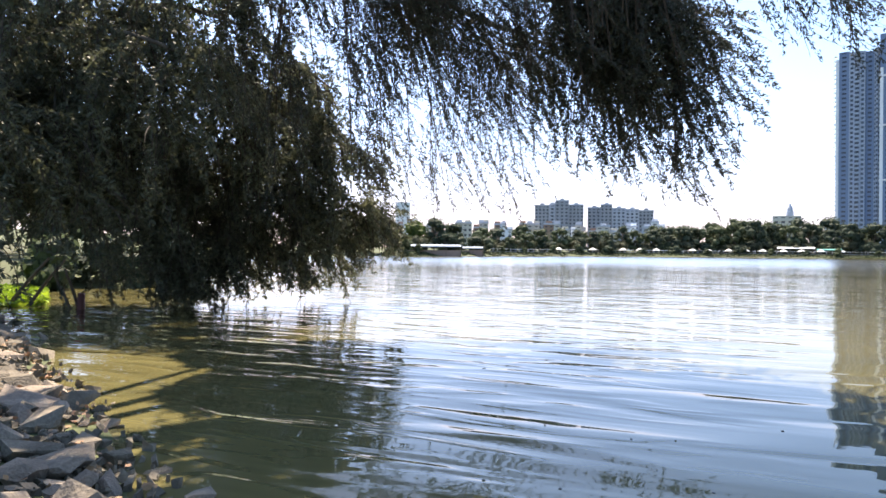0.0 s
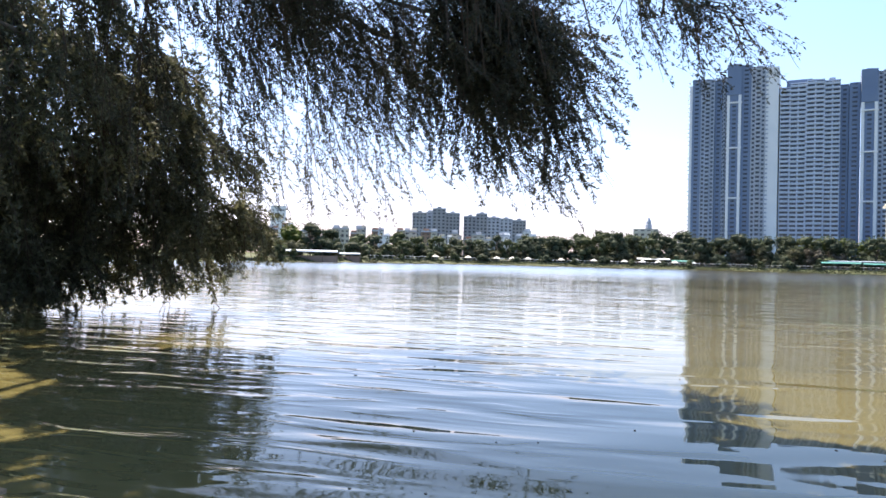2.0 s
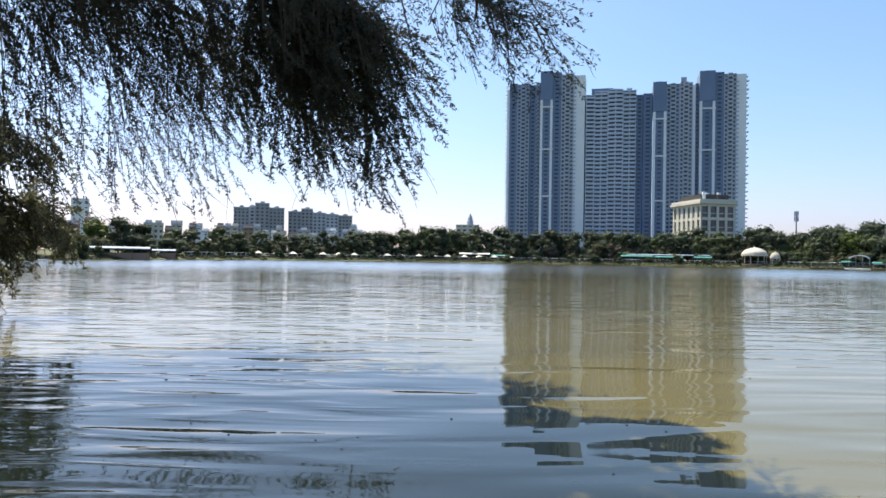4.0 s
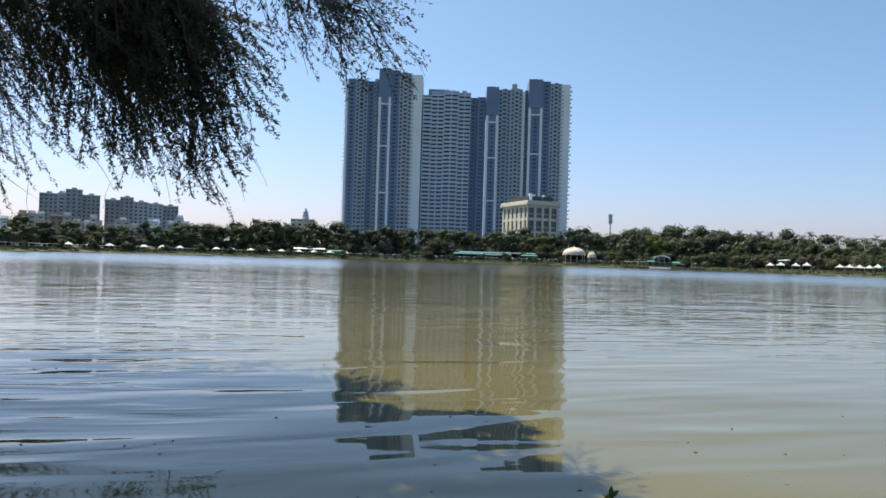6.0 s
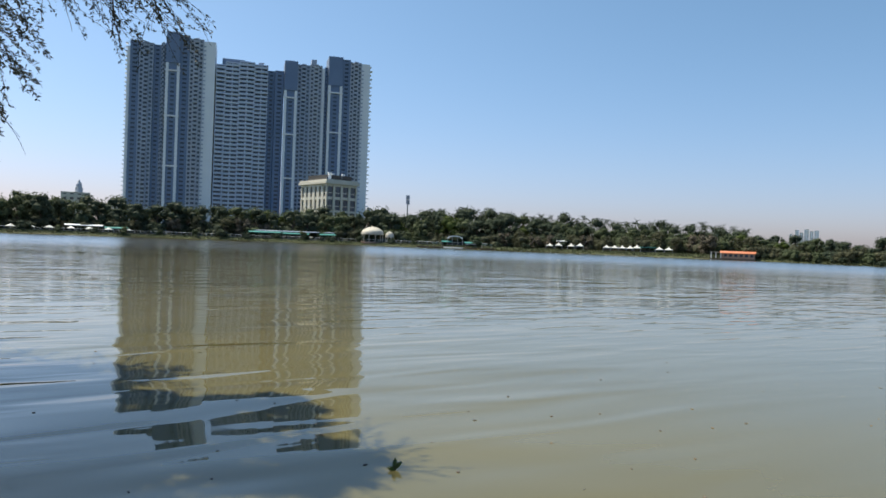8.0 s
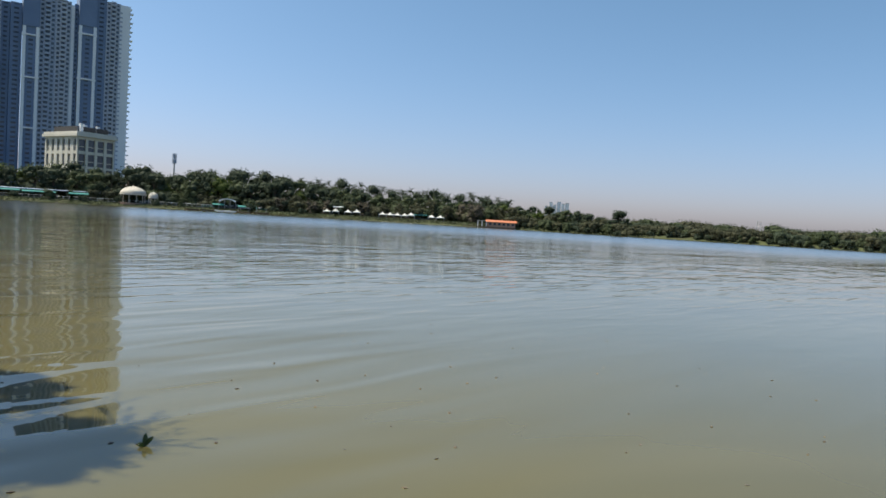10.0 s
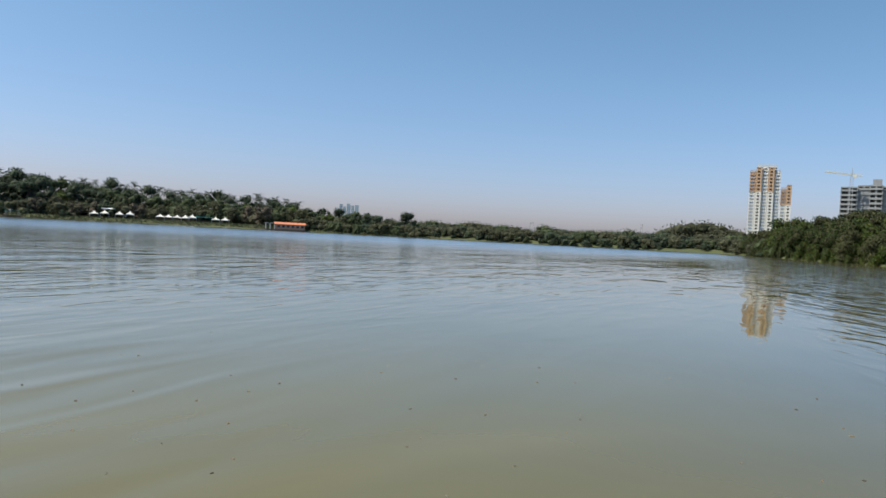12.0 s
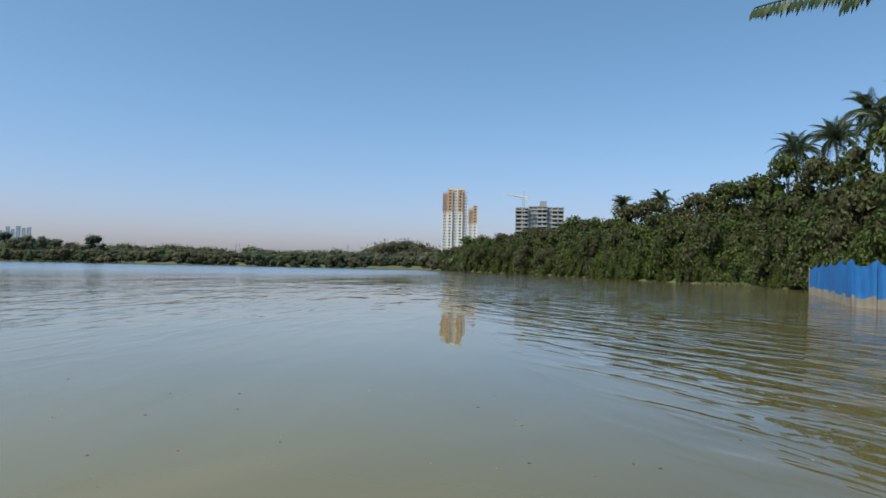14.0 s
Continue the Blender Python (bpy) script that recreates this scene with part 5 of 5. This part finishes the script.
def houseboat():
    """Moored floating restaurant with an orange tin roof."""
    az, d = 45.5, 251.0
    p = spot(az, d)
    ob = thing("houseboat", (p.x, p.y, 0), "long moored houseboat with an orange tin roof", "boat", turn=-az)
    half = 6.8
    bm = bmesh.new()
    box(bm, -half, -2.2, -0.4, half, 2.4, 0.5)
    part("hull", bm, M_TIMBER, ob)
    bm = bmesh.new()
    box(bm, -half + 3.4, -1.9, 0.5, half - 0.1, 2.2, 2.3)
    part("cabin", bm, M_BRICK, ob)
    for i in range(6):
        bm = bmesh.new()
        x = -half + 4.2 + i * 1.6
        box(bm, x, -1.98, 1.1, x + 0.9, -1.88, 1.9)
        part("window", bm, M_PANE, ob)
    for x in (-half + 0.2, -half + 1.7, -half + 3.2):
        for y in (-1.9, 2.1):
            bm = bmesh.new()
            box(bm, x - 0.12, y - 0.12, 0.5, x + 0.12, y + 0.12, 2.4)
            part("post", bm, M_WHITE, ob)
    bm = bmesh.new()
    vs = [bm.verts.new(c) for x in (-half + 2.9, half + 0.3) for c in ((x, -2.6, 2.25), (x, 0.1, 2.95), (x, 2.8, 2.25), (x, 2.8, 2.15), (x, 0.1, 2.8), (x, -2.6, 2.15))]
    for k in range(6):
        bm.faces.new((vs[k], vs[(k + 1) % 6], vs[6 + (k + 1) % 6], vs[6 + k]))
    bm.faces.new(vs[:6][::-1]), bm.faces.new(vs[6:])
    part("roof", bm, M_ROOFTILE, ob)
    bm = bmesh.new()
    box(bm, -half - 0.2, -2.4, 2.4, -half + 3.1, 2.6, 2.56)
    part("porch_roof", bm, M_CREAM, ob)
    bm = bmesh.new()
    box(bm, -half - 5.0, 0.6, 0.25, -half, 2.0, 0.45)
    for k in range(4):
        tube(bm, [(-half - 4.6 + k * 1.4, 0.7, -0.5), (-half - 4.6 + k * 1.4, 0.7, 1.3)], [0.05, 0.05], 5)
    part("gangway", bm, M_TIMBER, ob)


def antenna_pole(az, d, top):
    p = spot(az, d)
    z = ground_z(p.x, p.y)
    ob = thing("antenna_mast", (p.x, p.y, z), "slim grey antenna mast with a cluster of panels", "mast")
    h = top - z
    bm = bmesh.new()
    tube(bm, [(0, 0, -0.3), (0, 0, h)], [0.42, 0.25], 10)
    part("pole", bm, M_CONCRETE, ob)
    for ring_z in (h - 4.6, h - 2.2):
        for k in range(6):
            a = math.pi * k / 3
            bm = bmesh.new()
            x, y = 0.75 * math.cos(a), 0.75 * math.sin(a)
            box(bm, x - 0.2, y - 0.2, ring_z, x + 0.2, y + 0.2, ring_z + 2.1)
            part("panel", bm, M_GREYWALL, ob)


def lattice_pylon(az, d, top, w):
    p = spot(az, d)
    z = ground_z(p.x, p.y)
    ob = thing("pylon", (p.x, p.y, z), "small steel lattice pylon above the trees", "pylon", "pylons", turn=-az)
    h = top - z
    bm = bmesh.new()
    for x, y in ((-1, -1), (1, -1), (1, 1), (-1, 1)):
        tube(bm, [(x * w, y * w, -0.3), (x * w * 0.7, y * w * 0.7, h)], [0.12, 0.1], 4)
    for k in range(6):
        for y in (-1, 1):
            tube(bm, [(-w, y * w * 0.9, h * k / 6), (w * 0.9, y * w * 0.9, h * (k + 1) / 6)], [0.06, 0.06], 4)
    part("lattice", bm, M_STEEL, ob)


promenade()
for i in range(17):
    parasol(-21.4 + 20.2 * i / 16 + SPREAD.uniform(-0.12, 0.12), 9.5, 3.6)
shelter(-34.2, -29.4, 1, 3.7, M_GREYWALL, "long pale roofed terrace with brown walls at the water's edge", M_BRICK, 6, 0.5, wall_h=1.4)
shelter(-29.3, -27.6, 1, 3.2, M_GREYWALL, "small pale roofed brick annexe at the water's edge", M_BRICK, 6, 0.4, wall_h=1.6)
shelter(-5.4, -2.9, 11, 4.6, M_WHITE, "pale open shelter on the promenade")
shelter(-2.8, -1.2, 9, 3.9, M_TEAL, "teal roofed open shelter on the promenade")
shelter(7.5, 10.0, 9, 4.6, M_TEAL, "teal roofed open shelter on the promenade", M_TIMBER, wall_h=0.6)
shelter(10.1, 12.2, 10, 4.4, M_TEAL, "teal roofed open shelter on the promenade", M_TIMBER, wall_h=0.6)
shelter(7.4, 16.0, 13, 5.2, M_GREYWALL, "long grey roofed walkway behind the promenade", None, 3, 0.2)
shelter(13.0, 14.3, 8, 4.4, M_TEAL, "teal roofed open shelter on the promenade")
dome_pavilion(17.25, 8, 4.9, 5.4, 9.2)
dome_pavilion(18.65, 10, 1.9, 4.4, 7.0, 6)
antenna_pole(20.02, 348, 25.3)
antenna_pole(16.9, 470, 24)
shelter(22.9, 23.8, 4, 3.4, M_TEAL, "teal roofed landing stage shelter", None, 4, 0.6)
landing_stage(24.0, 5, 5.6)
shelter(24.8, 26.2, 4, 3.1, M_TEAL, "teal roofed landing stage shelter", None, 4, 0.6)
for az, out, ln, mat, can, label in ((22.6, 3, 7, M_TIMBER, M_TEAL, "moored timber boat with a teal canopy"), (23.6, 4, 6, M_WHITE, None, "moored white rowing boat"), (24.3, 5, 5, M_WHITE, None, "moored white rowing boat"),
                                     (25.3, 4, 7, M_TIMBER, M_GREYWALL, "moored timber boat with a grey canopy"), (26.6, 3, 7, M_TIMBER, M_TEAL, "moored timber boat with a teal canopy"), (21.4, 3, 6, M_TIMBER, None, "moored brown rowing boat")):
    boat(az, out, ln, mat, label, can)
for az, top in ((31.7, 3.8), (32.4, 4.2), (33.4, 4.0), (34.1, 4.3), (36.2, 3.8), (36.8, 3.8), (37.4, 3.8), (38.0, 3.8), (38.5, 4.2), (40.2, 3.7), (40.9, 3.7)):
    peaked_tent(az, 9, top, 1.5)
shelter(32.2, 34.6, 13, 5.1, M_WHITE, "pale open shelter behind the tents", None, 4, 0.3)
shelter(38.7, 40.2, 12, 3.9, M_TEAL, "teal roofed open shelter behind the tents", M_DARK, wall_h=0.8)
shelter(36.0, 41.6, 14, 3.3, M_DARK, "long dark roofed verandah behind the tents", M_TIMBER, 4, 0.3, wall_h=0.9)
houseboat()
lattice_pylon(65.4, 300, 8.6, 0.9)
lattice_pylon(74.0, 300, 10.0, 0.35)


# ---- the near bank ----
STONE_RNG = random.Random(9)


def stone_mesh(seed):
    """One broken, angular block about a metre across."""
    r = random.Random(seed)
    bm = bmesh.new()
    pts = []
    for i in range(13):
        v = Vector((r.gauss(0, 1), r.gauss(0, 1), r.gauss(0, 1))).normalized()
        pts.append(bm.verts.new((v.x * r.uniform(0.40, 0.55), v.y * r.uniform(0.30, 0.44), v.z * r.uniform(0.18, 0.30))))
    hull = bmesh.ops.convex_hull(bm, input=pts)
    bmesh.ops.delete(bm, geom=[v for v in bm.verts if not v.link_faces], context="VERTS")
    bmesh.ops.recalc_face_normals(bm, faces=bm.faces)
    me = bpy.data.meshes.new("stone")
    bm.to_mesh(me), bm.free()
    me.materials.append(M_STONE)
    return me


def build_rubble():
    bank = thing("rubble_bank", (0, 0, 0), "loose broken stones tipped along the water's edge", "stones", kind="structure")
    shapes = [stone_mesh(900 + i) for i in range(12)]
    along, out = Vector((-0.917, 0.40, 0)), Vector((0.40, 0.917, 0))
    n = 0
    while n < 290:
        s = STONE_RNG.uniform(2.0, 21.0) if n % 3 else STONE_RNG.uniform(4.0, 11.0)
        w = STONE_RNG.triangular(-2.6, 0.55, -0.5)
        p = out * (1.5 + w) + along * s
        if p.length < 2.2:
            continue
        z = ground_z(p.x, p.y)
        size = STONE_RNG.choice((0.15, 0.19, 0.24, 0.31, 0.42, 0.58)) * STONE_RNG.uniform(0.8, 1.25) * (0.7 if w > 0.2 else 1)
        ob = part_mesh("stone", STONE_RNG.choice(shapes), bank)
        lift = max(0, -w) * 0.10 * STONE_RNG.random()
        ob.matrix_local = Matrix.LocRotScale((p.x, p.y, max(z, -0.06) + size * 0.10 + lift), Euler((STONE_RNG.uniform(-0.5, 0.5), STONE_RNG.uniform(-0.5, 0.5), STONE_RNG.uniform(0, 6.3))), (size * 1.25, size * 1.2, size * 1.05))
        n += 1
    rng = np.random.default_rng(4)
    m = 1500
    s, w = rng.uniform(2.5, 20, m), rng.uniform(-2.5, 0.05, m)
    c = np.array([tuple(out * (1.5 + b) + along * a) for a, b in zip(s, w)])
    c[:, 2] = [max(ground_z(x, y), 0.0) + 0.05 + 0.06 * rng.random() for x, y in c[:, :2]]
    litter = new("leaf_litter", np_mesh("leaf_litter", *kites(c, rng.normal(size=(m, 3)) * np.array([1, 1, 0.15]), 0.09, 0.05, rng), M_LITTER))
    tagged(litter, "dry fallen leaves caught between the stones", "leaf litter", kind="stuff")
    pebbles = thing("shingle", (0, 0, 0), "small stone chips among the larger rubble", "stones", kind="stuff")
    v, f = [], []
    cube = np.array([(x, y, z) for x in (-0.6, 0.6) for y in (-0.42, 0.42) for z in (-0.22, 0.22)])
    quads = np.array(((0, 1, 3, 2), (4, 6, 7, 5), (0, 4, 5, 1), (2, 3, 7, 6), (0, 2, 6, 4), (1, 5, 7, 3)))
    for i in range(1400):
        a, b = rng.uniform(2.5, 16), rng.triangular(-2.4, -0.5, 0.35)
        p = out * (1.5 + b) + along * a
        turn = np.array(Euler(rng.uniform(0, 6, 3)).to_matrix())
        v.append((cube * rng.uniform(0.45, 1.4, (8, 3)) * rng.uniform(0.03, 0.12)) @ turn.T + np.array((p.x, p.y, max(ground_z(p.x, p.y), -0.01) + 0.03)))
        f.append(quads + 8 * i)
    part_mesh("chips", np_mesh("chips", np.concatenate(v), np.concatenate(f), M_STONE), pebbles, kind="stuff")


def build_weed():
    rng = np.random.default_rng(12)
    m = 9000
    az, d = rng.uniform(-74, -60.2, m), rng.uniform(26, 38, m)
    c = np.stack([d * np.sin(np.radians(az)), d * np.cos(np.radians(az)), rng.uniform(0.02, 0.14, m)], axis=1)
    ax = rng.normal(size=(m, 3)) * np.array([1, 1, 0.35])
    tagged(new("water_weed", np_mesh("water_weed", *kites(c, ax, 0.42, 0.22, rng), M_WEED)), "bright yellow-green weed mat in the sheltered cove", "water weed", kind="stuff")
    m = 1100
    az = rng.triangular(102.0, 104.6, 106.0, m)
    d = np.array([lerp_table(a, SHORE) for a in az]) + rng.uniform(-2.5, 1.5, m)
    c = np.stack([d * np.sin(np.radians(az)), d * np.cos(np.radians(az)), rng.uniform(0.02, 0.32, m)], axis=1)
    ax = rng.normal(size=(m, 3)) * 0.6 + np.array([0, 0, 0.8])
    tagged(new("bank_weed", np_mesh("bank_weed", *kites(c, ax, 0.34, 0.17, rng), M_GRASS)), "fresh green weed at the foot of the steep bank", "water weed", kind="stuff")
    # rough grass along the park bank
    m = 26000
    az = rng.uniform(-34, 58, m)
    inl = rng.uniform(-0.5, 9, m)
    d = np.array([lerp_table(a, SHORE) for a in az]) + inl
    x, y = d * np.sin(np.radians(az)), d * np.cos(np.radians(az))
    c = np.stack([x, y, np.array([ground_z(a, b) for a, b in zip(x, y)]) + 0.2], axis=1)
    ax = rng.normal(size=(m, 3)) * 0.7 + np.array([0, 0, 0.8])
    tagged(new("bank_grass", np_mesh("bank_grass", *kites(c, ax, 0.75, 0.34, rng), M_GRASS)), "rough grass on the far bank above the waterline", "grass", kind="stuff")


def build_sticks():
    for a, b, r in (((-62.6, 27.0, -0.2), (-59.9, 24.6, 1.55), 0.06), ((-61.4, 26.4, -0.2), (-58.9, 24.8, 1.50), 0.055), ((-58.3, 24.2, -0.3), (-59.6, 24.6, 1.1), 0.05), ((-57.8, 24.4, -0.3), (-58.9, 24.7, 1.2), 0.05)):
        p, q = spot(*a), spot(*b)
        bm = bmesh.new()
        tube(bm, bend([p, (p + q) / 2 + Vector((0, 0, 0.06)), q], 3), list(np.linspace(r * 1.2, r * 0.7, 7)), 7)
        tagged(part("stick", bm, M_TIMBER), "bare dead pole propped up out of the water", "stick", "poles in the water")
    bm = bmesh.new()
    p = spot(-57.9, 24.3)
    tube(bm, [(p.x, p.y, -0.3), (p.x + 0.05, p.y, 0.5)], [0.14, 0.10], 9)
    tagged(part("stump", bm, M_RED), "short reddish stump standing in the water", "stump")


def build_sprig():
    rng = np.random.default_rng(3)
    p = spot(19.9, 6.15)
    ob = thing("floating_sprig", (p.x, p.y, 0), "small dark green sprig poking out of the water", "plant")
    for k, (lean, turn, ln) in enumerate(((8, 60, 0.13), (32, -10, 0.12), (48, 190, 0.08), (70, 120, 0.09))):
        d = Euler((0, radians(lean), radians(turn))).to_matrix() @ Vector((0, 0, 1))
        side = d.cross(Vector((0, 1, 0.2))).normalized()
        bm = bmesh.new()
        row = []
        for s in np.linspace(0, 1, 6):
            w = 0.021 * math.sin(math.pi * min(0.98, 0.12 + 0.86 * float(s)))
            c = d * float(s) * ln + Vector((0, 0, -0.03 * float(s) ** 2))
            row.append((bm.verts.new(c - side * w), bm.verts.new(c + d.cross(side) * 0.006), bm.verts.new(c + side * w)))
        for a, b in zip(row, row[1:]):
            bm.faces.new((a[0], a[1], b[1], b[0])), bm.faces.new((a[1], a[2], b[2], b[1]))
        part("leaf", bm, M_FROND, ob)
    bm = bmesh.new()
    tube(bm, [(0, 0, -0.08), (0, 0, 0.03)], [0.008, 0.006], 6)
    part("stem", bm, M_TWIG, ob)


def build_flotsam():
    rng = np.random.default_rng(8)
    leaves = [np_mesh("floating_leaf", [(-0.022, 0, 0), (0.003, 0.012, 0.005), (0.026, 0, 0.002), (0, -0.011, 0.004), (-0.022, 0, -0.01), (0.003, 0.012, -0.01), (0.026, 0, -0.01), (0, -0.011, -0.01)],
                      [(0, 3, 2, 1), (0, 1, 5, 4), (1, 2, 6, 5), (2, 3, 7, 6), (3, 0, 4, 7)], m) for m in (M_TWIG, M_TIMBER, M_MUD)]
    for i in range(110):
        az = rng.uniform(-30, 112)
        d = rng.uniform(4.6, 13)
        q = spot(az, d)
        ob = new("floating_leaf", leaves[0 if az < 30 and i % 4 else rng.integers(0, 3)])
        s = rng.uniform(0.6, 1.25)
        ob.matrix_world = Matrix.LocRotScale((q.x, q.y, 0.002), Euler((0, 0, rng.uniform(0, 6.3))), (s, s, s))
        tagged(ob, "tiny fallen leaf floating on the still water", "leaf", "floating leaves")


def build_net():
    """Blue shade netting round a fish pen, silted along its foot."""
    pen = thing("net_fence", (0, 0, 0), "sagging blue net fence with a silt-stained foot in the water", "fence")
    line = [spot(109.30, 70.0), spot(109.75, 66.0), spot(110.15, 61.5), spot(110.65, 57.0), spot(111.35, 51.0), spot(111.85, 46.5), spot(113.4, 45.0), spot(115.3, 44.0), spot(117.5, 43.0), spot(120.0, 42.5)]
    tops = [2.45, 2.65, 2.7, 2.75, 2.85, 2.75, 2.7, 2.65, 2.7, 2.7]
    rng = np.random.default_rng(6)
    for p, h in zip(line, tops):
        bm = bmesh.new()
        p = p * 1.006
        tube(bm, [(p.x, p.y, -0.8), (p.x + 0.03, p.y, h - 0.06)], [0.045, 0.04], 7)
        part("post", bm, M_TIMBER, pen)
    for (p, h), (q, g) in zip(zip(line, tops), zip(line[1:], tops[1:])):
        cols, rows = 14, 9
        along = q - p
        out = Vector((along.y, -along.x, 0)).normalized()
        top, foot = bmesh.new(), bmesh.new()
        folds = rng.uniform(0, 6.28, 3)

        def at(i, j, lo, hi):
            u, v = i / cols, j / rows
            z1 = (h + (g - h) * u) - 0.42 * math.sin(math.pi * u) ** 0.8
            z = lo(u) + (min(hi(u), z1) - lo(u)) * v
            bulge = 0.14 * math.sin(math.pi * u) + (0.07 * math.sin(9 * u + folds[0]) + 0.05 * math.sin(21 * u + folds[1] + z)) * math.sin(math.pi * min(max(u, 0.02), 0.98)) ** 0.4
            w = p + along * u + out * bulge
            return (w.x, w.y, z)

        seam = lambda u: 0.60 + 0.10 * math.sin(7 * u + folds[2])
        for bm, lo, hi in ((top, seam, lambda u: 9.0), (foot, lambda u: -0.25, seam)):
            vs = [[bm.verts.new(at(i, j, lo, hi)) for j in range(rows + 1)] for i in range(cols + 1)]
            for i in range(cols):
                for j in range(rows):
                    bm.faces.new((vs[i][j], vs[i + 1][j], vs[i + 1][j + 1], vs[i][j + 1]))
        part("net_panel", top, M_NET, pen, smooth=True)
        part("silted_skirt", foot, M_MUD, pen, "pale silt-stained lower net", smooth=True)


def build_near_palm():
    """A palm on the bank beside the viewer, whose frond tips hang into view."""
    rng = np.random.default_rng(15)
    base = Vector((3.2, -7.0, 0))
    base.z = ground_z(base.x, base.y)
    top = Vector((3.5, -5.8, 5.6))
    palm = thing("fan_leaved_palm", (0, 0, 0), "young palm on the bank with long drooping fronds", "palm tree")
    bm = bmesh.new()
    tube(bm, bend([base - Vector((0, 0, 0.3)), base + Vector((0.0, 0.3, 2.4)), top], 5), list(np.linspace(0.22, 0.13, 11)), 10)
    part("trunk", bm, M_BARK, palm)
    for tip, arch in ((spot(104.4, 6.5, 4.05), -0.52), (spot(109.9, 6.0, 3.84), 0.10), (spot(112.9, 5.8, 3.66), 0.20)):
        part_mesh("frond", near_frond(rng, bend([top, top.lerp(tip, 0.5) + Vector((0, 0, arch)), tip], 24), 0.30), palm)
    for k in range(9):
        turn, up = radians(150 + 25 * k), rng.uniform(0.3, 1.6)
        end = top + Vector((3.6 * math.cos(turn), 3.6 * math.sin(turn), -0.4))
        part_mesh("frond", near_frond(rng, bend([top, top.lerp(end, 0.5) + Vector((0, 0, up)), end], 20), 0.30), palm)


def near_frond(rng, rib, leaflet):
    """A long leaf along a bowed midrib, with broad leaflets that hang down like a fringe."""
    bm = bmesh.new()
    n = len(rib) - 1
    for i in range(3, n + 1):
        s = i / n
        ahead = (rib[i] - rib[i - 1]).normalized()
        side = ahead.cross(Vector((0, 0, 1))).normalized()
        for turn in (-1, 1):
            for half in (0.0, 0.5):
                p = rib[i] - (rib[i] - rib[i - 1]) * half
                l = leaflet * (1 - 0.62 * max(0, s - 0.55) / 0.45) * rng.uniform(0.85, 1.1)
                d = (ahead * 0.32 + side * turn * rng.uniform(0.10, 0.45) + Vector((0, 0, -1.0))).normalized()
                w = ahead * (0.045 * l + 0.012) + side * 0.006 * turn
                a, b, c, e, g = (bm.verts.new(q) for q in (p - w * 0.3, p + d * l * 0.45 - w, p + d * l + ahead * 0.05 * l, p + d * l * 0.5 + w * 1.1, p + w * 0.3))
                bm.faces.new((a, b, e, g)), bm.faces.new((b, c, e))
    tube(bm, rib, list(np.linspace(0.026, 0.006, len(rib))), 6)
    me = bpy.data.meshes.new("frond")
    bm.to_mesh(me), bm.free()
    me.materials.append(M_FROND)
    return me


build_rubble()
build_weed()
build_sticks()
build_sprig()
build_flotsam()
build_net()
build_near_palm()
